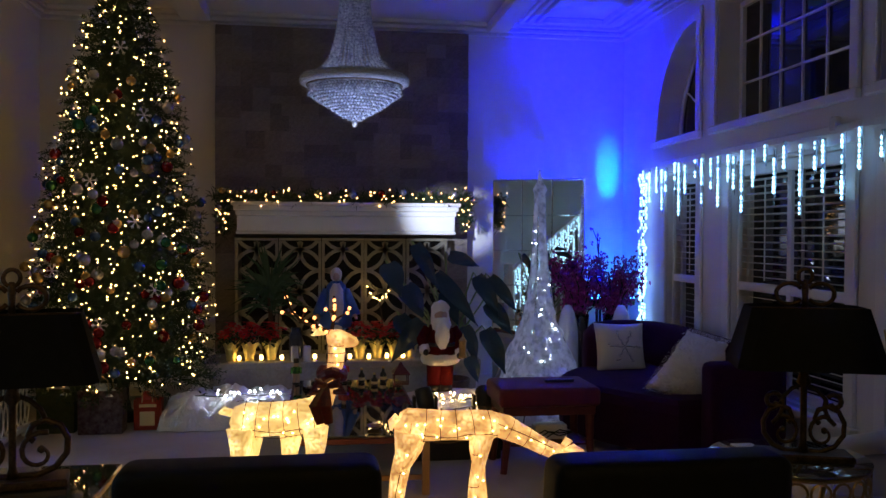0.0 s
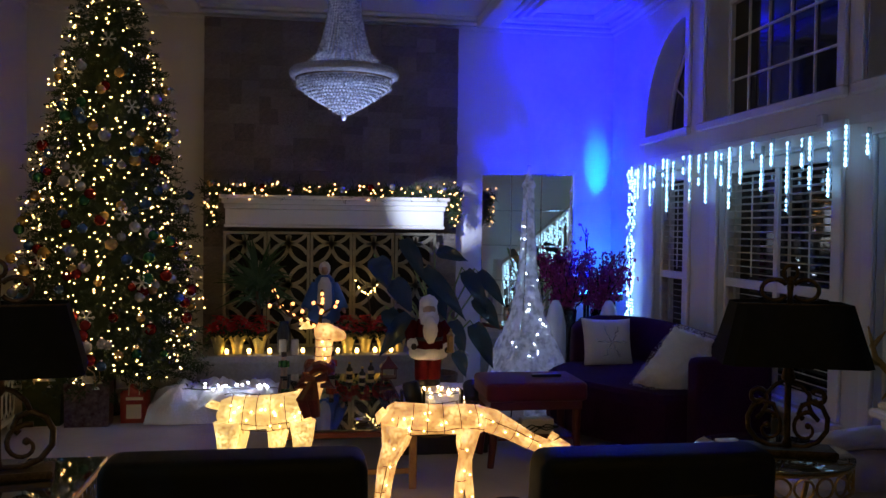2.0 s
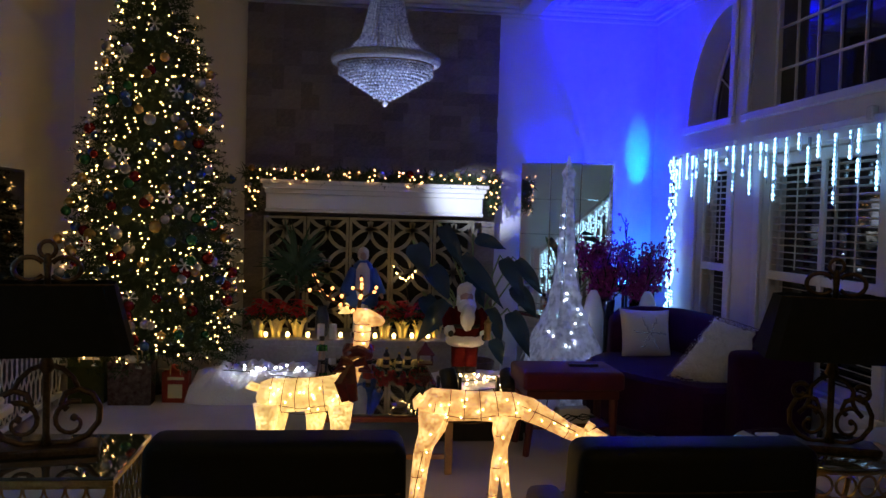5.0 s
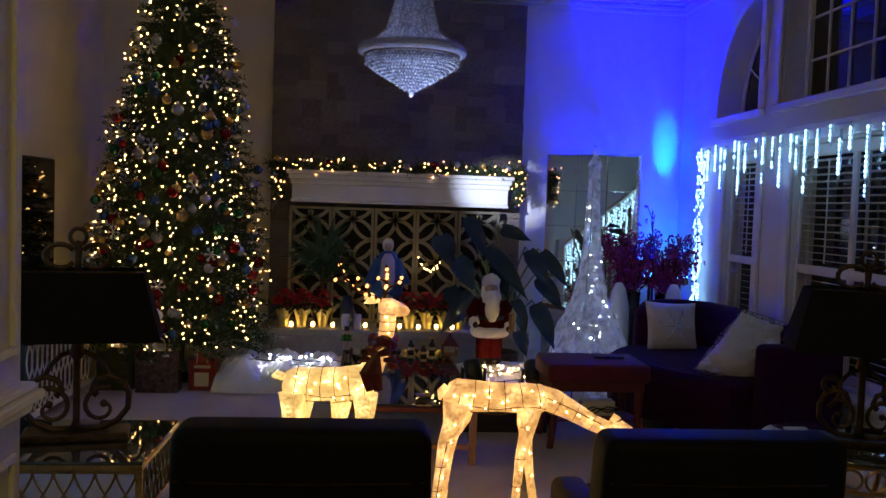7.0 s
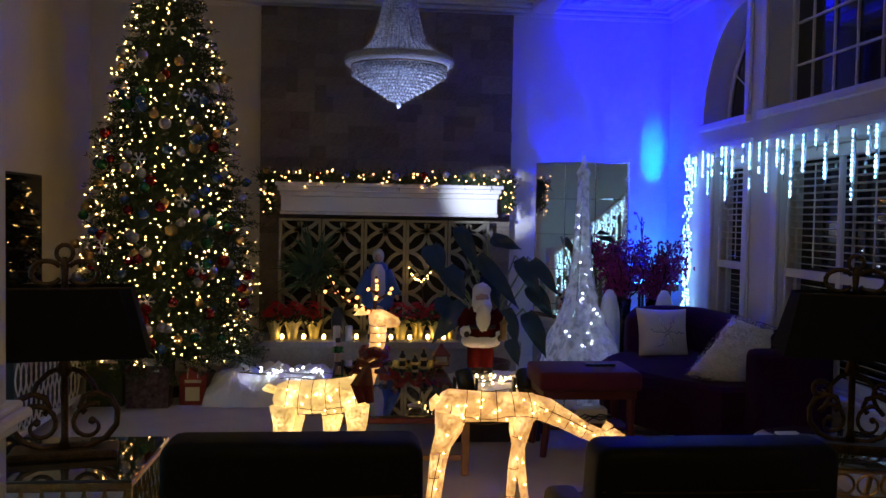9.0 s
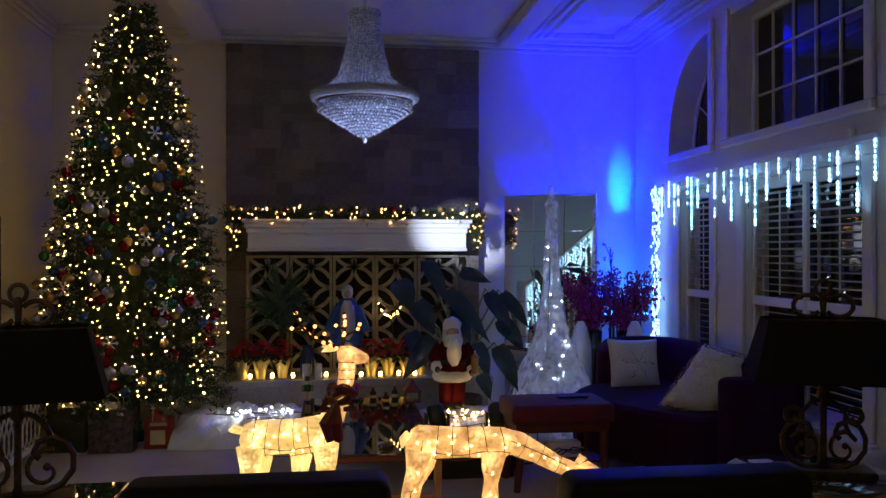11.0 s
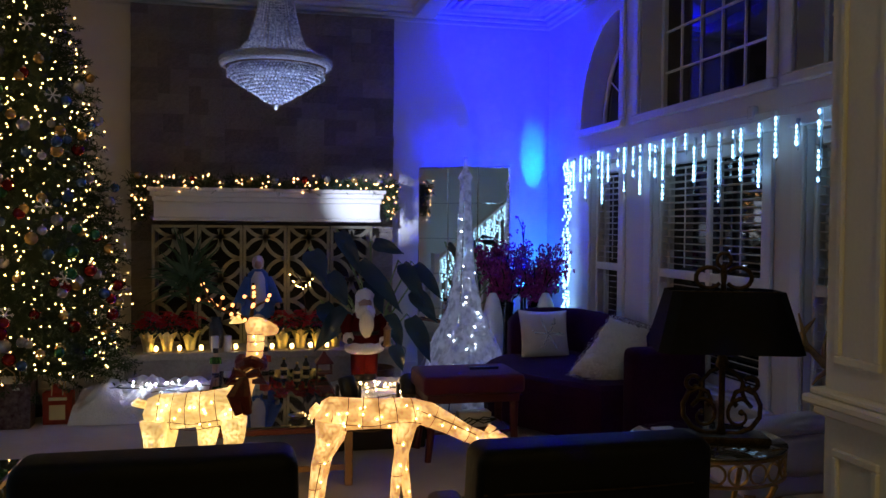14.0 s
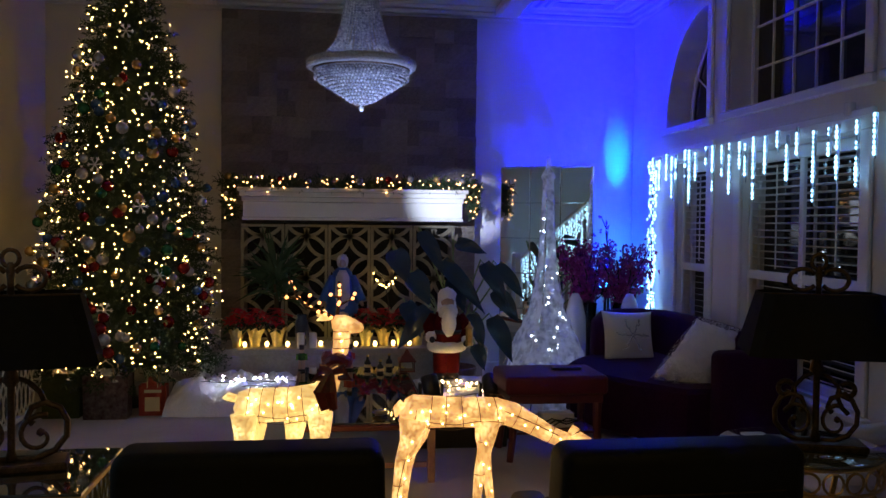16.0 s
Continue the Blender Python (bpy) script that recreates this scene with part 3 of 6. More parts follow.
for k, (z0, z1, o) in enumerate(((1.53, 1.56, 0.008), (1.56, 1.70, 0.0), (1.70, 1.745, 0.012), (1.745, 1.79, 0.03), (1.79, 1.825, 0.05))):
    part("mantel_shelf" if k == 4 else "mantel_board", box(-0.475 - o, 1.53 + o, 7.80 - o, 8.095, z0, z1 - 0.0005, 0.006), TRIM, fireplace, "white painted wood")

# folding fire screen of ring lattice panels
fire_screen = thing("fire_screen", "folding champagne metal fire screen with interlocking ring panels", "fire screen")
for k in range(5):
    x0, x1 = -0.505 + 0.398 * k, -0.505 + 0.398 * (k + 1) - 0.006
    y = 7.95 + (0.025 if k % 2 else -0.0)
    p = part("screen_panel", add_box(add_box(add_box(box(x0, x1, y - 0.01, y + 0.01, 1.468, 1.495, 0.003), x0, x1, y - 0.01, y + 0.01, 0.408, 0.44, 0.003), x0, x0 + 0.026, y - 0.01, y + 0.01, 0.441, 1.467), x1 - 0.026, x1, y - 0.01, y + 0.01, 0.441, 1.467), CHAMPAGNE, fire_screen)
    pitch = x1 - x0
    R = pitch / 2
    bm = bmesh.new()
    for cz, ccx in [(1.385 - pitch * j, q) for j in range(3) for q in (x0, x1)] + [(1.385 - pitch * (j - 0.5), (x0 + x1) / 2) for j in range(4)]:
        prev = None
        for i in range(65):
            a = 2 * math.pi * i / 64
            quad = []
            for r, dy in ((R - 0.017, -0.006), (R + 0.017, -0.006), (R + 0.017, 0.006), (R - 0.017, 0.006)):
                quad.append((ccx + r * math.cos(a), y + dy, cz + r * math.sin(a)))
            ok = all(x0 + 0.004 < q[0] < x1 - 0.004 and 0.425 < q[2] < 1.485 for q in quad)
            if ok and prev:
                A, B = [bm.verts.new(q) for q in prev], [bm.verts.new(q) for q in quad]
                for j in range(4):
                    bm.faces.new((A[j], A[(j + 1) % 4], B[(j + 1) % 4], B[j]))
            prev = quad if ok else None
    part("lattice", bm, CHAMPAGNE, p)

# mantel garland
rnd = random.Random(5)
garland = thing("mantel_garland", "fir garland with warm lights and baubles along the mantel", "garland")
gpath = [(-0.66 + 2.33 * i / 60, 7.80 + 0.03 * math.sin(i * 1.7), 1.87 + 0.02 * math.sin(i * 0.9)) for i in range(61)]
gpath = [(-0.60 + 0.03 * math.sin(i), 7.84, 1.56 + 0.30 * i / 10) for i in range(10)] + gpath + [(1.63 + 0.03 * math.sin(i), 7.84, 1.86 - 0.26 * i / 10) for i in range(1, 10)]
rows = []
for p in gpath:
    for _ in range(80):
        b = Vector(p) + Vector([rnd.gauss(0, 0.02) for _ in range(3)])
        d = Vector((rnd.gauss(0, 1), rnd.gauss(0, 1), rnd.gauss(0, 1))).normalized() * rnd.uniform(0.04, 0.095)
        sd = d.cross(Vector((rnd.gauss(0, 1), rnd.gauss(0, 1), rnd.gauss(0, 1)))).normalized() * 0.004
        rows.append((b, b + d, sd, Vector((0, 0, 0))))
blades("needles", rows, NEEDLE, garland)
pl = []
for p in gpath:
    for _ in range(rnd.choice((0, 1, 1, 2, 3))):
        pl.append((p[0] + rnd.gauss(0, 0.025), p[1] - 0.055 + rnd.gauss(0, 0.012), p[2] + rnd.gauss(0, 0.036)))
link("light_string", balls_mesh("light_string", pl, [rnd.uniform(0.006, 0.0095) for _ in pl]), ORANGE_BULB, garland, "warm lit bulbs")
for i in range(11):
    p = gpath[6 + i * 6]
    part("bauble", add_ball(bmesh.new(), (p[0] + rnd.gauss(0, 0.02), p[1] - 0.05, p[2] + 0.03), rnd.uniform(0.025, 0.04), sub=2), BALLS[(1, 2, 1, 0)[i % 4]], garland, smooth=True)


# Christmas tree
def tree_radius(z):
    if z > 2.8:
        return max(0.03, 0.42 - 0.42 * (z - 2.8) / 1.25)
    if z > 1.3:
        return 0.42 + 0.27 * (2.8 - z) / 1.5
    return 0.69 + 0.05 * (1.3 - z)


TX, TY = -1.34, 7.22
rnd = random.Random(11)
tree = thing("christmas_tree", "tall slim fir christmas tree with warm white lights", "christmas tree")
part("trunk", tube([(TX, TY, 0.03), (TX, TY, 1.5), (TX, TY, 3.5)], [0.05, 0.04, 0.012], 10), BARK, tree)
part("stand", add_lathe(bmesh.new(), [(0.22, 0), (0.22, 0.03), (0.07, 0.06), (0.06, 0.14)], 16, (TX, TY, 0.001)), BLACK, tree)
rows = []
tips = []
z = 0.34
while z < 3.56:
    R = tree_radius(z)
    n = max(7, int(R * 52))
    for k in range(n):
        a = 2 * math.pi * (k + rnd.random()) / n
        r = R * rnd.uniform(0.80, 1.10) * (1 + 0.06 * math.sin(3 * a + z * 5))
        out = Vector((math.cos(a), math.sin(a), 0))
        droop = rnd.uniform(-0.30, 0.05)
        start = Vector((TX, TY, z + rnd.uniform(-0.06, 0.06))) + out * r * 0.30
        end = start + out * r * 0.70 + Vector((0, 0, droop * r * 0.6))
        tips.append((end, out))
        m = int(34 + 48 * R)
        for i in range(m):
            t = ((i + rnd.random()) / m) ** 0.6
            b = start.lerp(end, t)
            d = (out * 0.6 + Vector((rnd.gauss(0, 0.8), rnd.gauss(0, 0.8), rnd.gauss(0, 0.7)))).normalized() * rnd.uniform(0.022, 0.050)
            sd = d.cross(Vector((rnd.gauss(0, 1), rnd.gauss(0, 1), rnd.gauss(0, 1)))).normalized() * 0.0048
            rows.append((b, b + d, sd, Vector((0, 0, 0.004))))
    z += 0.048
blades("crown", rows, NEEDLE, tree, "dense dark green fir branches")
bm = bmesh.new()
add_lathe(bm, [(tree_radius(0.36) * 0.55, 0.36), (0.42, 1.3), (0.24, 2.7), (0.08, 3.3), (0.02, 3.5)], 18, (TX, TY, 0))
part("inner_core", bm, NEEDLE, tree, "dark inner branches")
pl = []
for i in range(600):
    q = (i + rnd.random()) / 600
    z = 0.35 + 3.5 * (0.25 * q + 0.75 * (1 - math.sqrt(1 - 0.98 * q)))
    a = rnd.uniform(0, 2 * math.pi) if i % 3 == 0 else -math.pi / 2 + 0.95 * math.asin(rnd.uniform(-1, 1))
    r = tree_radius(z) * rnd.uniform(0.90, 1.08)
    pl.append((TX + r * math.cos(a), TY + r * math.sin(a), z))
lights = link("light_string", balls_mesh("light_string", pl, [rnd.uniform(0.0042, 0.0076) for _ in pl]), WARM_BULB, tree, "string of warm white bulbs")
tagged(lights, kind="stuff")
balls = {}
for i in range(145):
    z = 0.45 + 3.05 * (1 - math.sqrt(1 - 0.95 * (i + 0.5) / 145))
    a = -math.pi / 2 + 1.1 * math.asin(rnd.uniform(-1, 1))
    r = tree_radius(z) * rnd.uniform(0.95, 1.05)
    c = rnd.choice((0, 1, 1, 2, 2, 3, 4, 4, 4) if z > 1.6 else (0, 0, 1, 1, 2, 2, 3, 4))
    names = ("red", "silver", "gold", "green", "blue")
    if c not in balls:
        bm = bmesh.new()
        add_ball(bm, (0, 0, 0), 0.041, sub=2)
        ob = thing("tree_ornament", f"shiny {names[c]} ball ornament hanging on the fir tree", "ornament", (0, 0, 0), "ornaments on the tree")
        part("ball", bm, BALLS[c], ob, smooth=True)
        part("cap", add_lathe(bmesh.new(), [(0.009, 0.039), (0.009, 0.050), (0.002, 0.053)], 8), CHROME, ob)
        balls[c] = ob
        ob.location = (TX + r * math.cos(a), TY + r * math.sin(a), z)
    else:
        sc = rnd.uniform(0.8, 1.25)
        q = copy_thing(balls[c], pose(TX + r * math.cos(a), TY + r * math.sin(a), z))
        q.scale = (sc, sc, sc)
flake = None
for z, a in ((2.98, -80), (2.45, -60), (1.93, -100), (1.62, -70), (2.2, -140), (1.1, -60), (1.25, -120), (0.85, -90), (2.7, -110)):
    r = tree_radius(z) * 1.06
    m = pose(TX + r * math.cos(radians(a)), TY + r * math.sin(radians(a)), z, 0, 0, a + 90)
    if flake is None:
        bm = bmesh.new()
        for k in range(6):
            c, s_ = math.cos(math.pi * k / 3), math.sin(math.pi * k / 3)
            add_tube(bm, [(0, 0, 0), (0.06 * c, 0, 0.06 * s_)], 0.004, 5)
            for g in (-1, 1):
                e = math.pi * k / 3 + g * 0.6
                add_tube(bm, [(0.034 * c, 0, 0.034 * s_), (0.034 * c + 0.022 * math.cos(e), 0, 0.034 * s_ + 0.022 * math.sin(e))], 0.003, 4)
        flake = part("snowflake_ornament", bm, CERAMIC)
        tagged(flake, "white snowflake ornament hanging on the fir tree", "ornament", "snowflakes on the tree")
        flake.matrix_world = m
    else:
        copy_thing(flake, m)

# snow blanket, lights and gifts at the foot of the tree
rnd = random.Random(21)


def lumpy(x0, x1, y0, y1, z0, h, n=26, seed=1, power=0.5):
    bm = bmesh.new()
    g = []
    for i in range(n + 1):
        row = []
        for j in range(n + 1):
            u, v = i / n, j / n
            e = (max(0, 1 - (2 * u - 1) ** 4) * max(0, 1 - (2 * v - 1) ** 4)) ** power
            x, y = x0 + (x1 - x0) * u, y0 + (y1 - y0) * v
            k = noise.noise(Vector((x * 6, y * 6, seed))) * 0.75 + noise.noise(Vector((x * 17, y * 17, seed + 3))) * 0.4
            row.append(bm.verts.new((x + 0.03 * k, y + 0.04 * noise.noise(Vector((x * 6, 0, seed))), z0 + max(0.0, h * e * (0.85 + 0.55 * k)))))
        g.append(row)
    for i in range(n):
        for j in range(n):
            bm.faces.new((g[i][j], g[i + 1][j], g[i + 1][j + 1], g[i][j + 1]))
    bmesh.ops.extrude_face_region(bm, geom=list(bm.faces))
    for row in g:
        for v in row:
            v.co.z = z0
    bmesh.ops.recalc_face_normals(bm, faces=bm.faces)
    return bm


sk = part("snow_blanket", lumpy(-0.98, 0.10, 6.66, 7.42, 0.001, 0.26, 44, 4, 0.3), SNOW, smooth=True)
tagged(sk, "white fluffy snow blanket spread on the carpet", "blanket")
sl = thing("snow_light_string", "string of bright white bulbs on the snow blanket", "string lights")
link("bulb_strand", balls_mesh("bulbs", [(-0.55 + 0.04 * i + rnd.gauss(0, 0.02), 6.80 + rnd.gauss(0, 0.04), 0.262 + rnd.gauss(0, 0.014)) for i in range(14)], 0.0085), SNOW_BULB, sl)
part("wire", tube([(-0.75 + 0.1 * i, 6.80 + 0.04 * math.sin(i * 2), 0.245) for i in range(9)], 0.004, 5), CABLE, sl)


def gift_bag(label, x, y, w, d, h, material, extra=None):
    t = thing("gift_bag", label, "gift bag", (x, y, 0.001))
    bm = bmesh.new()
    vs = [bm.verts.new(p) for p in ((-w / 2, -d / 2, 0), (w / 2, -d / 2, 0), (w / 2, d / 2, 0), (-w / 2, d / 2, 0), (-w / 2 * 1.04, -d / 2 * 0.9, h), (w / 2 * 1.04, -d / 2 * 0.9, h), (w / 2 * 1.04, d / 2 * 0.9, h), (-w / 2 * 1.04, d / 2 * 0.9, h))]
    for q in ((3, 2, 1, 0), (0, 1, 5, 4), (1, 2, 6, 5), (2, 3, 7, 6), (3, 0, 4, 7)):
        bm.faces.new([vs[i] for i in q])
    bmesh.ops.solidify(bm, geom=list(bm.faces), thickness=0.003)
    part("bag_body", bm, material, t)
    for y_ in (-d / 2 * 0.9, d / 2 * 0.9):
        part("handle", tube([(-w * 0.2, y_, h - 0.02), (-w * 0.17, y_, h + 0.08), (0, y_, h + 0.12), (w * 0.17, y_, h + 0.08), (w * 0.2, y_, h - 0.02)], 0.004, 6), CREAM, t)
    if extra:
        part("print", box(-w * 0.28, w * 0.28, -d / 2 - 0.004, -d / 2 - 0.001, h * 0.15, h * 0.62, 0.001), extra, t, "pale printed patch")
        part("print_bar", box(-w * 0.30, w * 0.34, -d / 2 * 0.96 - 0.004, -d / 2 * 0.93, h * 0.76, h * 0.86), extra, t)
    part("tissue", lumpy(-w * 0.4, w * 0.4, -d * 0.35, d * 0.35, h * 0.86, 0.09, 8, 9), SNOW if not extra else material, t)
    return t


gift_bag("dark burgundy patterned gift bag on the carpet", -1.38, 6.72, 0.32, 0.17, 0.33, BAG_DARK)
gift_bag("plain olive green gift bag on the carpet", -1.72, 6.78, 0.27, 0.16, 0.34, BAG_GREEN)
gift_bag("small red gift bag with a cream print", -1.055, 6.80, 0.20, 0.12, 0.235, BAG_RED, CREAM)

# television and white lattice console on the west wall
tv = thing("television", "dark flat television on the white wall, reflecting tree lights", "television")
part("bezel", box(WEST + 0.01, WEST + 0.06, 5.55, 6.83, 0.96, 1.80, 0.006), BLACK, tv)
part("screen", box(WEST + 0.061, WEST + 0.065, 5.57, 6.81, 0.98, 1.78), SCREEN, tv)
part("wall_bracket", box(WEST + 0.0005, WEST + 0.01, 6.0, 6.4, 1.2, 1.5), BLACK, tv)
console = thing("lattice_console", "low console with a white crossed lattice front", "console")
part("top", box(WEST + 0.02, -1.86, 5.45, 6.75, 0.56, 0.585, 0.004), TABLE_GLASS, console)
part("body", box(WEST + 0.02, -1.93, 5.50, 6.70, 0.06, 0.559), BLACK, console)
for y in (5.52, 6.68):
    part("leg", box(-1.95, -1.91, y - 0.02, y + 0.02, 0, 0.06), TRIM, console)
part("bottom_rail", box(-1.929, -1.895, 5.50, 6.70, 0.06, 0.10, 0.004), TRIM, console)
for k in range(14):
    y = 5.52 + 0.087 * k
    for g in (-1, 1):
        part("lattice_bar", tube([(-1.91, y + g * 0.05 * math.sin(math.pi * 2 * t / 8), 0.10 + 0.455 * t / 8) for t in range(9)], 0.006, 5), TRIM, console)

# hearth: statue, poinsettias, yucca, candle bulbs
bm = bmesh.new()
mx, my, mz = 0.42, 7.70, 0.406
add_lathe(bm, [(0.10, 0), (0.10, 0.03), (0.085, 0.05), (0.075, 0.22), (0.085, 0.24), (0.085, 0.27)], 16, (mx, my, mz), 1)
add_lathe(bm, [(0.125, 0.27), (0.15, 0.32), (0.125, 0.46), (0.105, 0.58), (0.085, 0.66), (0.045, 0.70)], 18, (mx, my, mz), 0)
add_lathe(bm, [(0.07, 0.27), (0.075, 0.45), (0.06, 0.62), (0.03, 0.68)], 14, (mx, my - 0.075, mz), 1)
add_ball(bm, (mx, my - 0.01, mz + 0.755), 0.058, (0.95, 1, 1.2), 2, 1)
add_ball(bm, (mx, my - 0.038, mz + 0.745), 0.040, (0.9, 0.9, 1.15), 2, 2)
for g in (-1, 1):
    add_tube(bm, [(mx + g * 0.08, my - 0.02, mz + 0.62), (mx + g * 0.13, my - 0.05, mz + 0.50), (mx + g * 0.165, my - 0.09, mz + 0.40)], [0.04, 0.045, 0.05], 10, 1, False, 0)
    add_tube(bm, [(mx + g * 0.165, my - 0.09, mz + 0.40), (mx + g * 0.18, my - 0.12, mz + 0.365)], [0.02, 0.012], 8, 1, False, 2)
st = part("robed_statue", bm, [ROBE_BLUE, ROBE_WHITE, SKIN], smooth=True)
tagged(st, "painted robed figurine in blue and white on the hearth", "statue")


def poinsettia():
    t = thing("poinsettia", "red poinsettia in a gold foil wrapped pot on the hearth", "potted plant", (0, 0, 0), "poinsettias on the hearth")
    bm = bmesh.new()
    n = 22
    rings = []
    for r, z, w in ((0.040, 0.0, 0), (0.046, 0.05, 0), (0.056, 0.10, 0.2), (0.076, 0.150, 1.3)):
        rings.append([bm.verts.new(((r + 0.010 * w * (j % 2)) * math.cos(2 * math.pi * j / n), (r + 0.010 * w * (j % 2)) * math.sin(2 * math.pi * j / n), z + 0.012 * w * ((j * 7) % 3))) for j in range(n)])
    for a, b in zip(rings, rings[1:]):
        for j in range(n):
            bm.faces.new((a[j], a[(j + 1) % n], b[(j + 1) % n], b[j]))
    bm.faces.new(rings[0][::-1])
    part("foil_pot", bm, FOIL, t)
    part("soil", lathe([(0.050, 0.10), (0.050, 0.112)], 14), BARK, t)
    r_ = random.Random(3)
    red, green = [], []
    for k in range(12):
        c = Vector((r_.uniform(-0.10, 0.10), r_.uniform(-0.09, 0.09), r_.uniform(0.20, 0.34)))
        for j in range(9):
            a = 2 * math.pi * j / 9 + r_.random()
            d = Vector((math.cos(a), math.sin(a), r_.uniform(-0.5, 0.35))) * r_.uniform(0.055, 0.09)
            red.append((c, c + d, d.cross(Vector((0, 0, 1))).normalized() * 0.018, Vector((0, 0, 0.012))))
        for j in range(5):
            a = r_.uniform(0, 6.28)
            d = Vector((math.cos(a), math.sin(a), -0.4)) * 0.08
            green.append((c - Vector((0, 0, 0.05)), c - Vector((0, 0, 0.05)) + d, d.cross(Vector((0, 0, 1))).normalized() * 0.018, Vector((0, 0, 0.01))))
        green.append((Vector((0, 0, 0.11)), c, Vector((0.004, 0, 0)), Vector((0, 0, 0))))
    blades("bloom", red, POINSETTIA, t, "bright red bracts")
    blades("leaves", green, DARK_LEAF, t, "dark green leaves")
    return t


first = poinsettia()
first.location = (-0.50, 7.58, 0.406)
for i, x in enumerate((-0.345, -0.155, 0.63, 0.79, 0.95, 1.10)):
    copy_thing(first, pose(x, 7.60 + 0.03 * (i % 2), 0.406, 0, 0, 47 * i))
hl = thing("candle_light", "small glowing glass candle globe on the hearth", "candle", (-0.43, 7.54, 0.406), "candle lights on the hearth")
part("globe", add_ball(bmesh.new(), (0, 0, 0.030), 0.019, (1, 1, 1.3), 2), YELLOW_BULB, hl, smooth=True)
part("dish", lathe([(0.03, 0), (0.032, 0.008), (0.02, 0.010)], 14), GOLD, hl)
for x, y in ((-0.24, 7.56), (-0.06, 7.55), (0.23, 7.57), (0.54, 7.54), (0.71, 7.53), (0.875, 7.56), (1.02, 7.56)):
    copy_thing(hl, pose(x, y, 0.406))

yucca = thing("yucca_plant", "spiky dark green yucca plant on the hearth", "potted plant")
part("pot", lathe([(0.07, 0.406), (0.085, 0.5), (0.095, 0.58), (0.085, 0.585), (0.08, 0.55)], 18, (-0.17, 7.78, 0)), BRONZE, yucca)
part("stem", tube([(-0.17, 7.78, 0.55), (-0.17, 7.77, 0.80), (-0.18, 7.77, 0.95)], 0.022, 8), BARK, yucca)
rnd = random.Random(8)
rows = []
for i in range(130):
    a, e = rnd.uniform(0, 6.28), rnd.uniform(-0.5, 1.35)
    d = Vector((math.cos(a) * math.cos(e), 0.45 * math.sin(a) * math.cos(e) - 0.08, math.sin(e))) * rnd.uniform(0.26, 0.46)
    b = Vector((-0.17, 7.77, rnd.uniform(0.80, 1.08)))
    rows.append((b, b + d, d.cross(Vector((0, 1, 0.2))).normalized() * 0.013, Vector((0, 0, 0.05 * math.cos(e)))))
blades("leaves", rows, YUCCA, yucca)

# Yellow light on the screen lattice, put in as glowing bulbs on an added stem
twinkle = thing("berry_light_spray", "patch of yellow light on the fire screen, made of glowing bulbs", "string lights")
part("sprig", tube([(0.86, 7.76, 0.406), (0.84, 7.75, 0.8), (0.80, 7.75, 1.0), (0.74, 7.74, 1.07)], 0.006, 6), TWIG, twinkle)
link("bulb_strand", balls_mesh("bulbs", [(0.71 + 0.018 * i + rnd.gauss(0, 0.006), 7.73, 1.05 - 0.12 * math.sin(math.pi * min(1, i / 12)) + rnd.gauss(0, 0.012)) for i in range(16)], 0.0085), YELLOW_BULB, twinkle)


# chandelier
def bead_string(V, F, p, q, sag, n, r):
    p, q = Vector(p), Vector(q)
    for i in range(n + 1):
        t = i / n
        c = p.lerp(q, t) + Vector((0, 0, -sag * 4 * t * (1 - t)))
        k = len(V)
        V += [(c.x + r, c.y, c.z), (c.x - r, c.y, c.z), (c.x, c.y + r, c.z), (c.x, c.y - r, c.z), (c.x, c.y, c.z + r), (c.x, c.y, c.z - r)]
        F += [(k + a, k + b, k + d) for a, b, d in ((0, 2, 4), (2, 1, 4), (1, 3, 4), (3, 0, 4), (2, 0, 5), (1, 2, 5), (3, 1, 5), (0, 3, 5))]


CX, CY = 0.52, 6.20
ch = thing("chandelier", "large crystal empire chandelier, unlit, hanging from the ceiling", "chandelier")
part("ceiling_rose", lathe([(0.08, TOP - 0.05), (0.10, TOP - 0.02), (0.10, TOP - 0.001)], 20, (CX, CY, 0)), CHROME, ch)
part("stem", tube([(CX, CY, 2.45), (CX, CY, TOP - 0.04)], 0.012, 8), CHROME, ch)
def crystal_tiers(nm, tiers, label):
    """Rings of small faceted crystals: (radius, height, crystal radius) each."""
    V, F = [], []
    r_ = random.Random(len(tiers))
    for k, (R, z, cr) in enumerate(tiers):
        n = max(4, int(2 * math.pi * R / (cr * 2.5)))
        for j in range(n):
            a = 2 * math.pi * (j + 0.5 * (k % 2)) / n
            c = (CX + R * math.cos(a), CY + R * math.sin(a), z + r_.uniform(-0.004, 0.004))
            bead_string(V, F, c, c, 0, 1, cr * r_.uniform(0.6, 1.25))
    me = bpy.data.meshes.new(nm)
    me.from_pydata(V, [], F)
    tagged(link(nm, me, CRYSTAL, ch, label), kind="stuff")


def ring_path(R, z, n=48):
    return [(CX + R * math.cos(a), CY + R * math.sin(a), z) for a in (2 * math.pi * i / n for i in range(n))]


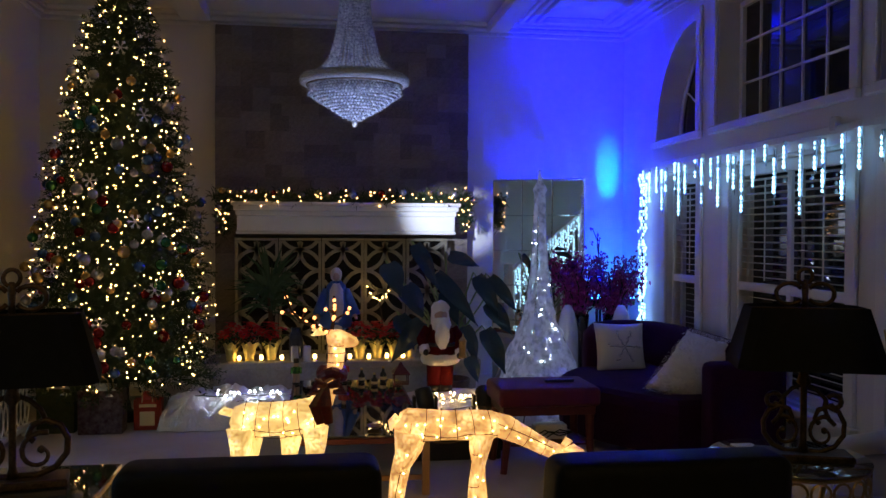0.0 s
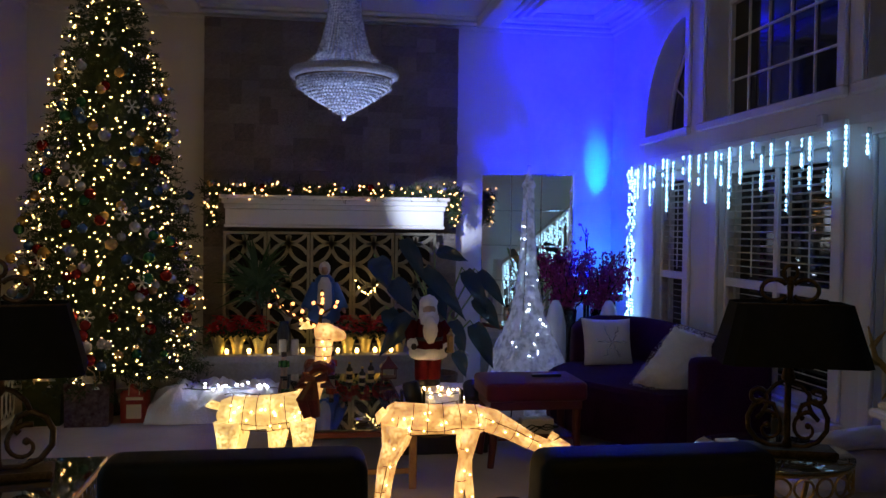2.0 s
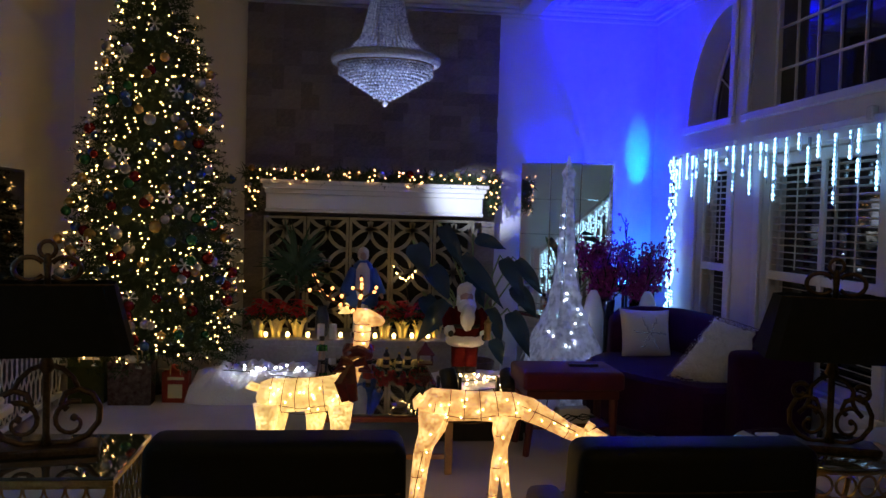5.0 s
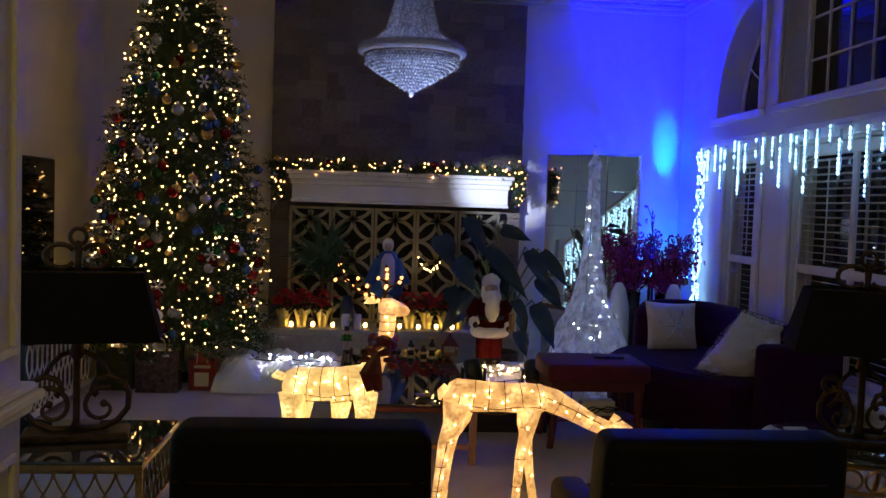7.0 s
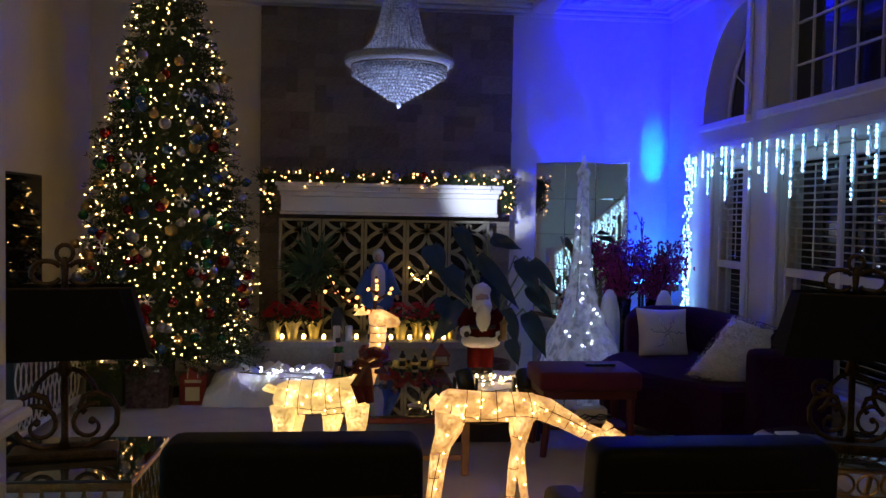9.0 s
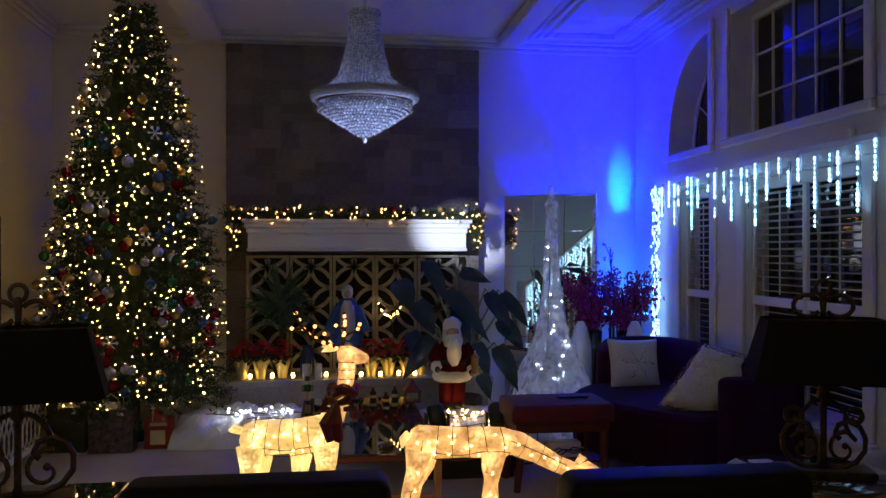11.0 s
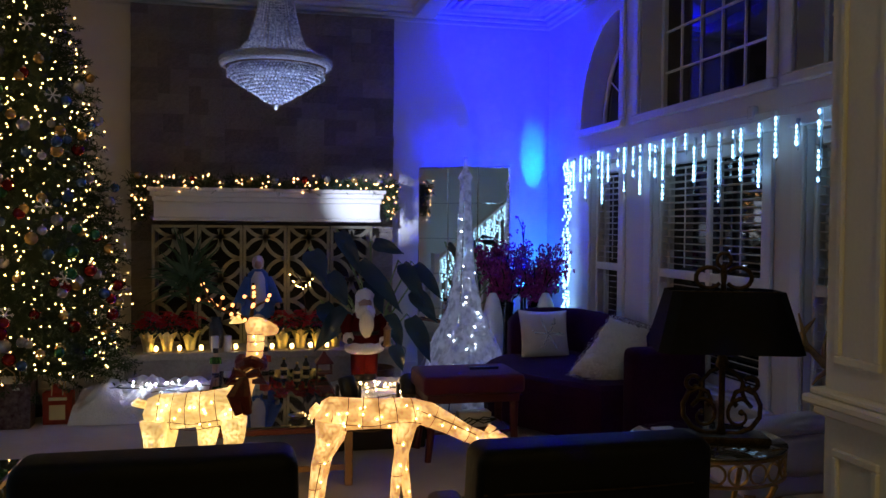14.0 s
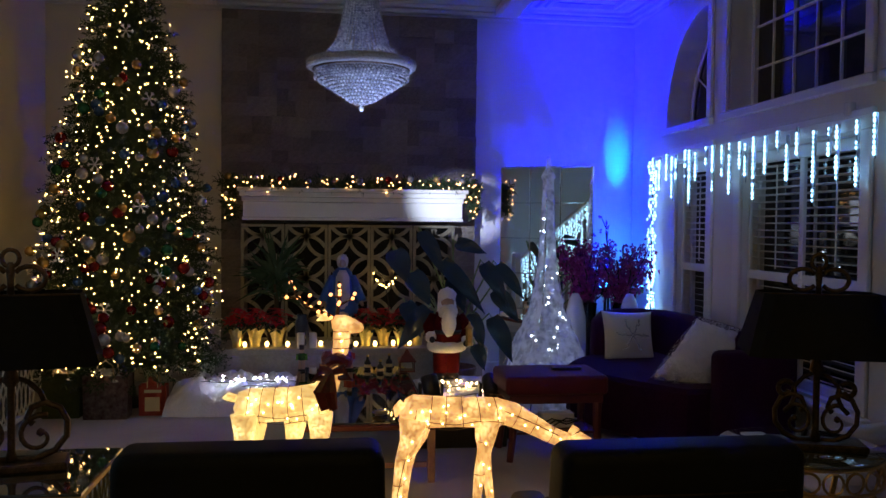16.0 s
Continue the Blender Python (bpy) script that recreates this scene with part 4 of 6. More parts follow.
crystal_tiers("crown_ring", [(0.108 + 0.008 * math.sin(math.pi * i / 4), 3.25 + 0.011 * i, 0.008) for i in range(5)], "band of small clear crystals")
part("hoop", tube(ring_path(0.10, 3.27), 0.014, 8, 1, True), CHROME, ch)
part("brim_core", tube(ring_path(0.365, 2.660), 0.036, 10, 1, True), FROSTED, ch, "rounded crystal-covered rim")
crystal_tiers("brim_crystal", [(0.365 + 0.036 * math.cos(a), 2.660 + 0.036 * math.sin(a), 0.0036) for a in np.linspace(-1.4, 2.2, 15)], "tiny crystals over the rim")
part("hoop", tube(ring_path(0.350, 2.622), 0.006, 6, 1, True), BRONZE, ch)
V, F = [], []
for j in range(68):
    a = 2 * math.pi * j / 68
    c, s_ = math.cos(a), math.sin(a)
    pts = [(0.105, 3.27), (0.12, 3.10), (0.15, 2.95), (0.20, 2.80), (0.32, 2.692)] if j % 2 else [(0.10, 3.27), (0.108, 3.10), (0.135, 2.95), (0.175, 2.80), (0.26, 2.692)]
    for (r0, z0), (r1, z1) in zip(pts, pts[1:]):
        bead_string(V, F, (CX + r0 * c, CY + r0 * s_, z0), (CX + r1 * c, CY + r1 * s_, z1), 0, 8, 0.0098)
me = bpy.data.meshes.new("upper_bead_chains")
me.from_pydata(V, [], F)
tagged(link("upper_bead_chain", me, CRYSTAL, ch), kind="stuff")
basket = []
for k in range(15):
    t = k / 14
    basket.append((0.338 if k < 3 else 0.338 * (1 - (k - 3) / 11.2) ** 0.92 + 0.004, 2.614 - 0.256 * t, 0.0098))
crystal_tiers("crystal_basket", basket, "tiers of faceted crystals tapering to a point")
part("basket_core", lathe([(max(0.002, R - 0.020), z) for R, z, cr in basket][::-1], 28, (CX, CY, 0)), BEADED, ch, "inner crystal shell", True)
part("finial_crystal", add_ball(bmesh.new(), (CX, CY, 2.345), 0.018, (1, 1, 1.3), 2), CRYSTAL, ch)


# lit deer
def deer_wire(bm, x0, x1, y, z, ry, rz, n):
    for i in range(n):
        x = x0 + (x1 - x0) * (i + 0.5) / n
        add_tube(bm, [(x + 0.012 * math.sin(7 * i + a), y + (ry + 0.003) * math.cos(a), z + (rz + 0.003) * math.sin(a)) for a in (2 * math.pi * j / 18 for j in range(18))], 0.0019, 4, 1, True)
    for a in (-2.6, -1.8, -0.9, 0.4, 1.57):
        add_tube(bm, [(x0 + (x1 - x0) * i / 10, y + (ry + 0.002) * math.cos(a), z + (rz + 0.002) * math.sin(a) + 0.008 * math.sin(i)) for i in range(11)], 0.0019, 4)


def body_tube(y, stations, flat):
    return tube([(x, y, z) for x, z, r in stations], [r for x, z, r in stations], 16, flat)


rnd = random.Random(31)
doe = thing("lighted_doe", "glowing wire-framed doe figure with its head lowered to graze", "light figure")
DY = 4.10
part("body", body_tube(DY, [(0.645, 0.60, 0.02), (0.655, 0.59, 0.06), (0.70, 0.588, 0.083), (0.80, 0.582, 0.080), (0.93, 0.578, 0.074), (1.05, 0.575, 0.078), (1.13, 0.572, 0.075), (1.17, 0.57, 0.05)], 0.95), DEER_DOE, doe, smooth=True)
part("neck", body_tube(DY, [(1.12, 0.585, 0.060), (1.20, 0.562, 0.062), (1.30, 0.512, 0.050), (1.40, 0.455, 0.043), (1.475, 0.425, 0.040)], 0.85), DEER_DOE, doe, smooth=True)
part("head", body_tube(DY, [(1.52, 0.445, 0.022), (1.50, 0.425, 0.045), (1.475, 0.385, 0.042), (1.45, 0.335, 0.030), (1.435, 0.305, 0.018)], 0.85), DEER_DOE, doe, smooth=True)
for g in (-1, 1):
    part("ear", tube([(1.50, DY + g * 0.03, 0.440), (1.545, DY + g * 0.07, 0.462), (1.585, DY + g * 0.10, 0.452)], [0.010, 0.024, 0.004], 8, 0.4), DEER_DOE, doe, smooth=True)
for y, dx in ((DY - 0.06, 0.0), (DY + 0.07, 0.05)):
    part("leg", body_tube(y, [(0.70 + dx, 0.56, 0.070), (0.685 + dx, 0.45, 0.052), (0.645 + dx, 0.36, 0.033), (0.628 + dx, 0.25, 0.025), (0.612 + dx, 0.10, 0.021), (0.605 + dx, 0.0, 0.024)], 0.8), DEER_DOE, doe, smooth=True)
for y, x1, x2 in ((DY - 0.05, 1.03, 1.005), (DY + 0.05, 1.085, 1.13)):
    part("leg", body_tube(y, [(1.08, 0.54, 0.055), (1.065, 0.44, 0.040), (x1, 0.28, 0.027), ((x1 + x2) / 2, 0.12, 0.021), (x2, 0.0, 0.024)], 0.8), DEER_DOE, doe, smooth=True)
part("tail", body_tube(DY, [(0.655, 0.63, 0.022), (0.625, 0.60, 0.022), (0.62, 0.56, 0.006)], 0.7), DEER_DOE, doe, smooth=True)
bm = bmesh.new()
deer_wire(bm, 0.67, 1.15, DY, 0.58, 0.076, 0.080, 6)
for lx, pts in ((0, ((0.70, 0.50), (0.66, 0.37), (0.63, 0.24), (0.612, 0.12))), (1, ((1.06, 0.44), (1.03, 0.28), (1.015, 0.14)))):
    for px, pz in pts:
        rr = 0.05 if pz > 0.45 else (0.036 if pz > 0.3 else 0.028)
        add_tube(bm, [(px + rr * math.cos(a), (DY - 0.06 if lx == 0 else DY - 0.05) + rr * 0.85 * math.sin(a), pz) for a in (2 * math.pi * j / 12 for j in range(12))], 0.0018, 4, 1, True)
for px, pz, rr in ((1.22, 0.553, 0.062), (1.31, 0.508, 0.052), (1.40, 0.455, 0.046)):
    add_tube(bm, [(px + 0.5 * rr * math.cos(a), DY + rr * 0.86 * math.sin(a), pz + rr * math.cos(a)) for a in (2 * math.pi * j / 12 for j in range(12))], 0.0018, 4, 1, True)
add_tube(bm, [(1.13, DY - 0.055, 0.60), (1.28, DY - 0.045, 0.535), (1.44, DY - 0.036, 0.455)], 0.0024, 4)
for y, dx in ((DY - 0.085, 0.0),):
    add_tube(bm, [(0.70, y - 0.02, 0.52), (0.66, y, 0.38), (0.625, y + 0.005, 0.2), (0.605, y + 0.006, 0.03)], 0.0022, 4)
tagged(part("wire_frame", bm, WIRE, doe, "thin dark wires"), kind="stuff")
pl = [(rnd.uniform(0.67, 1.15), DY - 0.080, 0.58 + rnd.uniform(-0.065, 0.05)) for _ in range(18)] + [(1.18 + 0.26 * t, DY - 0.056, 0.565 - 0.12 * t + rnd.gauss(0, 0.012)) for t in (0.05, 0.3, 0.55, 0.8, 1.0)]
pl += [(0.69 - 0.085 * t, DY - 0.105 + 0.025 * t, 0.46 - 0.45 * t) for t in (0, 0.2, 0.4, 0.6, 0.8, 1)] + [(1.055 - 0.045 * t, DY - 0.09 + 0.02 * t, 0.44 - 0.42 * t) for t in (0, 0.25, 0.5, 0.75, 1)] + [(1.08 + 0.045 * t, DY + 0.015, 0.40 - 0.38 * t) for t in (0, 0.3, 0.6, 1)]
link("bulb_strand", balls_mesh("bulbs", pl, 0.006), YELLOW_BULB, doe, "small warm bulbs")

buck = thing("lighted_buck", "glowing wire-framed buck figure with lit antlers and ribbon", "light figure")
BY = 4.55
part("body", body_tube(BY, [(-0.205, 0.54, 0.02), (-0.19, 0.535, 0.07), (-0.13, 0.535, 0.092), (-0.02, 0.535, 0.092), (0.12, 0.54, 0.093), (0.22, 0.55, 0.098), (0.29, 0.555, 0.082), (0.32, 0.56, 0.03)], 0.95), DEER_BUCK, buck, smooth=True)
part("neck", body_tube(BY, [(0.265, 0.60, 0.070), (0.315, 0.69, 0.048), (0.347, 0.78, 0.043), (0.357, 0.86, 0.044), (0.360, 0.95, 0.046)], 0.9), DEER_DOE, buck, smooth=True)
part("head", body_tube(BY, [(0.305, 0.965, 0.02), (0.325, 0.967, 0.048), (0.37, 0.965, 0.052), (0.42, 0.955, 0.040), (0.462, 0.945, 0.026), (0.476, 0.942, 0.010)], 0.8), DEER_DOE, buck, smooth=True)
for g in (-1, 1):
    part("ear", tube([(0.30, BY + g * 0.03, 1.0), (0.262, BY + g * 0.08, 1.015), (0.225, BY + g * 0.11, 1.0)], [0.010, 0.024, 0.004], 8, 0.4), DEER_BUCK, buck, smooth=True)
for x, y in ((-0.15, BY - 0.06), (-0.10, BY + 0.06), (0.11, BY + 0.06), (0.245, BY - 0.06)):
    part("leg", body_tube(y, [(x, 0.50, 0.072), (x + 0.003, 0.40, 0.056), (x - 0.008, 0.28, 0.036), (x - 0.006, 0.12, 0.026), (x, 0.0, 0.028)], 0.8), DEER_BUCK, buck, smooth=True)
part("tail", body_tube(BY, [(-0.19, 0.57, 0.02), (-0.235, 0.585, 0.026), (-0.265, 0.575, 0.006)], 0.8), DEER_BUCK, buck, smooth=True)
bm = bmesh.new()
deer_wire(bm, -0.17, 0.27, BY, 0.537, 0.091, 0.096, 6)
for pz in (0.84, 0.89, 0.93):
    add_tube(bm, [(0.357 + 0.048 * math.cos(a), BY + 0.050 * math.sin(a), pz) for a in (2 * math.pi * j / 12 for j in range(12))], 0.002, 4, 1, True)
tagged(part("wire_frame", bm, WIRE, buck, "thin dark wires"), kind="stuff")
ant = []
for g, main, twigs in ((-1, [(0.315, 1.01), (0.25, 1.04), (0.17, 1.07), (0.115, 1.14), (0.080, 1.235)], [((0.17, 1.07), (0.19, 1.13)), ((0.13, 1.11), (0.07, 1.12)), ((0.25, 1.04), (0.24, 1.09))]),
                       (1, [(0.335, 1.01), (0.345, 1.07), (0.350, 1.13), (0.345, 1.19)], [((0.345, 1.06), (0.42, 1.10)), ((0.42, 1.10), (0.43, 1.125)), ((0.348, 1.10), (0.30, 1.12))])):
    part("antler", tube([(x, BY + g * 0.05 * (1 + i * 0.4), z) for i, (x, z) in enumerate(main)], [0.012, 0.010, 0.009, 0.007, 0.005][:len(main)], 7), WIRE, buck)
    for (x0, z0), (x1, z1) in zip(main, main[1:]):
        ant += [(x0 + (x1 - x0) * t, BY + g * 0.07 - 0.012, z0 + (z1 - z0) * t + rnd.gauss(0, 0.006)) for t in (0.2, 0.7)]
    for (x0, z0), (x1, z1) in twigs:
        part("antler_tine", tube([(x0, BY + g * 0.07, z0), (x1, BY + g * 0.08, z1)], [0.008, 0.004], 6), WIRE, buck)
        ant.append((x1, BY + g * 0.08 - 0.01, z1))
link("antler_bulb_strand", balls_mesh("antler_bulb_strand", ant, 0.0112), ANTLER_BULB, buck, "warm bulbs on the antlers")
pl = [(rnd.uniform(-0.17, 0.27), BY - 0.093, 0.535 + rnd.uniform(-0.07, 0.06)) for _ in range(20)] + [(0.357 + rnd.gauss(0, 0.012), BY - 0.048, z) for z in (0.83, 0.88, 0.92)]
link("bulb_strand", balls_mesh("bulbs", pl, 0.0068), YELLOW_BULB, buck, "small warm bulbs")
bm = bmesh.new()
add_tube(bm, [(0.335 + 0.052 * math.cos(a), BY + 0.052 * math.sin(a), 0.775 + 0.012 * math.sin(3 * a)) for a in (2 * math.pi * j / 16 for j in range(16))], 0.036, 10, 1.0, True)
for g in (-1, 1):
    add_tube(bm, [(0.31, BY - 0.085, 0.72), (0.31 + g * 0.06, BY - 0.11, 0.745), (0.31 + g * 0.09, BY - 0.11, 0.695), (0.31 + g * 0.03, BY - 0.09, 0.69)], [0.016, 0.030, 0.030, 0.012], 8, 0.5)
    add_tube(bm, [(0.30, BY - 0.09, 0.72), (0.272 + g * 0.026, BY - 0.115, 0.62), (0.295 + g * 0.022, BY - 0.11, 0.525)], [0.020, 0.036, 0.022], 8, 0.3)
part("ribbon", bm, RIBBON, buck, "dark red glossy ribbon bow")

# coffee table and what stands on it
ct = thing("coffee_table", "long glass-topped wooden coffee table on the carpet", "table")
CT = (0.06, 0.92, 4.82, 6.78, 0.36)
part("tabletop", box(CT[0] + 0.02, CT[1] - 0.02, CT[2] + 0.02, CT[3] - 0.02, CT[4] - 0.012, CT[4], 0.003), TABLE_GLASS, ct, "dark reflecting glass top")
bm = bmesh.new()
for q in ((CT[0], CT[1], CT[2], CT[2] + 0.05), (CT[0], CT[1], CT[3] - 0.05, CT[3]), (CT[0], CT[0] + 0.05, CT[2] + 0.05, CT[3] - 0.05), (CT[1] - 0.05, CT[1], CT[2] + 0.05, CT[3] - 0.05)):
    add_box(bm, *q, CT[4] - 0.045, CT[4] - 0.013, 0.005)
part("apron", bm, RED_WOOD, ct, "dark wooden frame")
for x in (CT[0] + 0.03, CT[1] - 0.03):
    for y in (CT[2] + 0.03, CT[3] - 0.03):
        part("leg", box(x - 0.022, x + 0.022, y - 0.022, y + 0.022, 0, CT[4] - 0.046, 0.004), WOOD, ct)
part("stretcher", box(CT[0] + 0.055, CT[1] - 0.055, CT[2] + 0.02, CT[2] + 0.04, 0.09, 0.12), WOOD, ct)


def nutcracker(x, y, colour, h):
    t = thing("nutcracker", "small painted wooden nutcracker soldier on the table", "nutcracker", (x, y, CT[4] + 0.001))
    bm = bmesh.new()
    add_lathe(bm, [(0.030, 0), (0.030, 0.015)], 12, (0, 0, 0), 1)
    for g in (-1, 1):
        add_lathe(bm, [(0.013, 0.015), (0.012, h * 0.42)], 8, (g * 0.014, 0, 0), 2)
        add_tube(bm, [(g * 0.033, 0, h * 0.66), (g * 0.036, -0.005, h * 0.42)], 0.009, 6, 1, False, 0)
    add_lathe(bm, [(0.026, h * 0.42), (0.028, h * 0.52), (0.026, h * 0.68), (0.012, h * 0.70)], 12, (0, 0, 0), 0)
    add_lathe(bm, [(0.016, h * 0.69), (0.019, h * 0.76), (0.018, h * 0.83)], 10, (0, 0, 0), 2)
    add_lathe(bm, [(0.020, h * 0.83), (0.022, h), (0.012, h * 1.01)], 10, (0, 0, 0), 1)
    part("figure", bm, [colour, BLACK, SKIN], t)


nutcracker(0.09, 6.60, BALLS[3], 0.20)
nutcracker(0.34, 6.56, CERAMIC, 0.24)
nutcracker(0.46, 6.62, BAG_RED, 0.20)


def bottle(x, y, h, colour):
    t = thing("bottle", "small dark glass bottle with a pale label on the table", "bottle", (x, y, CT[4] + 0.001), "bottles on the table")
    part("glass_body", lathe([(0.024, 0), (0.026, 0.01), (0.026, h * 0.6), (0.011, h * 0.78), (0.010, h)], 14), colour, t, smooth=True)
    part("paper_label", lathe([(0.0268, h * 0.2), (0.0268, h * 0.42)], 14), CREAM, t)
    part("cap", lathe([(0.012, h), (0.012, h + 0.014), (0.004, h + 0.016)], 10), GOLD, t)


for x, y, h in ((0.60, 6.62, 0.10), (0.77, 6.62, 0.11), (0.69, 6.45, 0.09)):
    bottle(x, y, h, BLACK)
for x, y in ((0.055, 7.50), (0.162, 7.51)):
    c = thing("pillar_candle", "white pillar candle on the hearth", "candle", (x, y, 0.406), "pillar candles")
    part("wax", lathe([(0.033, 0), (0.034, 0.13), (0.028, 0.135), (0.010, 0.128)], 16), CERAMIC, c)
    part("wick", tube([(0, 0, 0.126), (0.002, 0, 0.145)], 0.0015, 5), BLACK, c)
jar = thing("blue_jar", "dark blue glazed jar behind the candles on the hearth", "jar", (0.06, 7.66, 0.406))
part("body", lathe([(0.045, 0), (0.058, 0.03), (0.062, 0.14), (0.056, 0.22), (0.040, 0.25), (0.046, 0.28), (0.040, 0.28), (0.034, 0.25)], 18), mat("blue_glaze", (0.012, 0.02, 0.05), 0.3, second=(0.03, 0.045, 0.09), scale=8), jar, smooth=True)
glantern = thing("glass_lantern", "small glass lantern with a dark red pointed roof", "lantern", (0.90, 6.52, 0.0))
part("roof", lathe([(0.095, 0.44), (0.098, 0.447), (0.03, 0.505), (0.012, 0.53), (0.004, 0.535)], 4, (0, 0, 0), math.pi / 4), RED_WOOD, glantern, "dark red pointed roof")
part("base", box(-0.06, 0.06, -0.06, 0.06, CT[4] + 0.001, CT[4] + 0.014, 0.003), RED_WOOD, glantern)
for gx in (-1, 1):
    for gy in (-1, 1):
        part("corner_post", box(gx * 0.054 - 0.004, gx * 0.054 + 0.004, gy * 0.054 - 0.004, gy * 0.054 + 0.004, CT[4] + 0.014, 0.441), RED_WOOD, glantern)
    part("glass_pane", box(gx * 0.054 - 0.001, gx * 0.054 + 0.001, -0.049, 0.049, CT[4] + 0.015, 0.44), GLASS, glantern)
tr = thing("gold_trinket", "small gold trinket dish on the glass table", "dish", (0.60, 5.02, CT[4] + 0.001))
part("dish", lathe([(0.02, 0), (0.045, 0.012), (0.05, 0.02), (0.045, 0.02), (0.02, 0.006)], 16), GOLD, tr)

# santa figure on a snowy box, with two stage lights
pd = thing("snowy_pedestal", "low box covered with white fluffy snow blanket", "pedestal")
part("box", box(0.98, 1.60, 5.78, 6.60, 0.0, 0.25, 0.01), BLACK, pd)
part("fluff", lumpy(0.92, 1.66, 5.74, 6.66, 0.251, 0.075, 22, 7, 0.35), SNOW, pd, "white fluffy blanket", True)
sb = thing("pedestal_light_string", "warm white bulbs tucked in the snow blanket", "string lights")
rnd = random.Random(77)
link("bulb_strand", balls_mesh("bulbs", [(1.0 + 0.021 * i + rnd.gauss(0, 0.02), 6.08 + rnd.gauss(0, 0.12), 0.338 + rnd.gauss(0, 0.006)) for i in range(28)], 0.0075), PEDESTAL_BULB, sb)
part("wire", tube([(1.0 + 0.06 * i, 5.99 + 0.03 * math.sin(i * 2.1), 0.336) for i in range(10)], 0.003, 5), CABLE, sb)
bm = bmesh.new()
sx, sy, sz = 1.195, 6.40, 0.322
for g in (-1, 1):
    add_lathe(bm, [(0.055, 0.0), (0.06, 0.02), (0.055, 0.05)], 12, (sx + g * 0.05, sy - 0.02, sz), 3)
    add_lathe(bm, [(0.058, 0.03), (0.068, 0.10), (0.072, 0.24)], 14, (sx + g * 0.052, sy, sz), 0)
add_lathe(bm, [(0.14, 0.215), (0.172, 0.23), (0.178, 0.26), (0.165, 0.285), (0.14, 0.295)], 20, (sx, sy, sz), 1)
add_lathe(bm, [(0.145, 0.29), (0.14, 0.36), (0.13, 0.44), (0.10, 0.51), (0.05, 0.53)], 20, (sx, sy, sz), 0)
add_lathe(bm, [(0.144, 0.355), (0.144, 0.385)], 20, (sx, sy, sz), 3)
add_ball(bm, (sx, sy - 0.125, sz + 0.44), 0.078, (0.85, 0.5, 1.55), 2, 1)
add_ball(bm, (sx, sy - 0.075, sz + 0.515), 0.082, (1.08, 0.7, 0.85), 2, 1)
add_ball(bm, (sx, sy - 0.082, sz + 0.585), 0.016, (1, 1, 0.9), 1, 2)
add_ball(bm, (sx, sy - 0.025, sz + 0.59), 0.062, (1, 1, 1.05), 2, 2)
add_lathe(bm, [(0.070, 0.60), (0.082, 0.62), (0.080, 0.65), (0.060, 0.685), (0.02, 0.70), (0.002, 0.702)], 18, (sx, sy + 0.005, sz), 1)
add_lathe(bm, [(0.084, 0.50), (0.086, 0.56), (0.076, 0.62)], 18, (sx, sy + 0.02, sz), 1)
for g, hz in ((-1, 0.33), (1, 0.30)):
    add_tube(bm, [(sx + g * 0.11, sy, sz + 0.48), (sx + g * 0.17, sy - 0.03, sz + 0.40), (sx + g * 0.16, sy - 0.11, sz + hz + 0.02)], [0.05, 0.052, 0.045], 12, 1, False, 0)
    add_ball(bm, (sx + g * 0.158, sy - 0.12, sz + hz + 0.01), 0.05, (1, 0.8, 0.9), 2, 1)
    add_ball(bm, (sx + g * 0.15, sy - 0.15, sz + hz - 0.01), 0.026, (1, 1, 1), 2, 3)
for v in {v for f in bm.faces if f.material_index == 1 for v in f.verts}:
    v.co += noise.noise_vector(v.co * 38) * 0.013
bm.transform(Matrix.Translation((sx, sy, sz)) @ Matrix.Diagonal((0.86, 0.9, 1.0, 1)) @ Matrix.Translation((-sx, -sy, -sz)))
san = part("santa_figure", bm, [SANTA_RED, FUR, SKIN, BLACK], smooth=True)
tagged(san, "santa claus figure in dark red velvet with white fur trim", "figurine")
lan = thing("lantern", "small gold lantern held up by the figure", "lantern", (1.345, 6.24, 0.60))
part("cage", lathe([(0.03, 0.0), (0.034, 0.01), (0.028, 0.02), (0.028, 0.12), (0.034, 0.13), (0.008, 0.16), (0.006, 0.18)], 6), GOLD, lan)


def stage_light(x, y, z, turn, lit):
    t = thing("stage_light", "small black moving-head stage light" + (" with a lit lens" if lit else ""), "stage light", (x, y, z), "stage lights")
    part("base", box(-0.07, 0.07, -0.07, 0.07, 0, 0.05, 0.01, 2), BLACK, t)
    for g in (-1, 1):
        part("yoke_arm", box(g * 0.075 - 0.010, g * 0.075 + 0.010, -0.035, 0.035, 0.045, 0.17, 0.006), BLACK, t)
    h = part("head", lathe([(0.03, -0.085), (0.055, -0.07), (0.06, 0.0), (0.058, 0.07), (0.050, 0.085)], 18), BLACK, t, smooth=True)
    h.matrix_basis = pose(0, 0, 0.14, *turn)
    l = part("lens", lathe([(0.034, 0.072), (0.028, 0.078), (0.010, 0.081)], 16), HEAD_LENS if lit else BLACK, h, "bright lens" if lit else "dark lens")
    return t


stage_light(0.985, 5.66, 0.0, (-14, -12, 0), True)
stage_light(1.40, 5.66, 0.0, (-55, 0, -2), True)
for ob in [o for o in bpy.data.objects if o.name.startswith("stage_light") and o.type == "EMPTY"]:
    ob.location.z = 0.26
st2 = thing("stage_light_stand", "low black box under the stage lights", "box")
part("case", box(0.90, 1.50, 5.57, 5.75, 0.0, 0.259, 0.008), BLACK, st2)


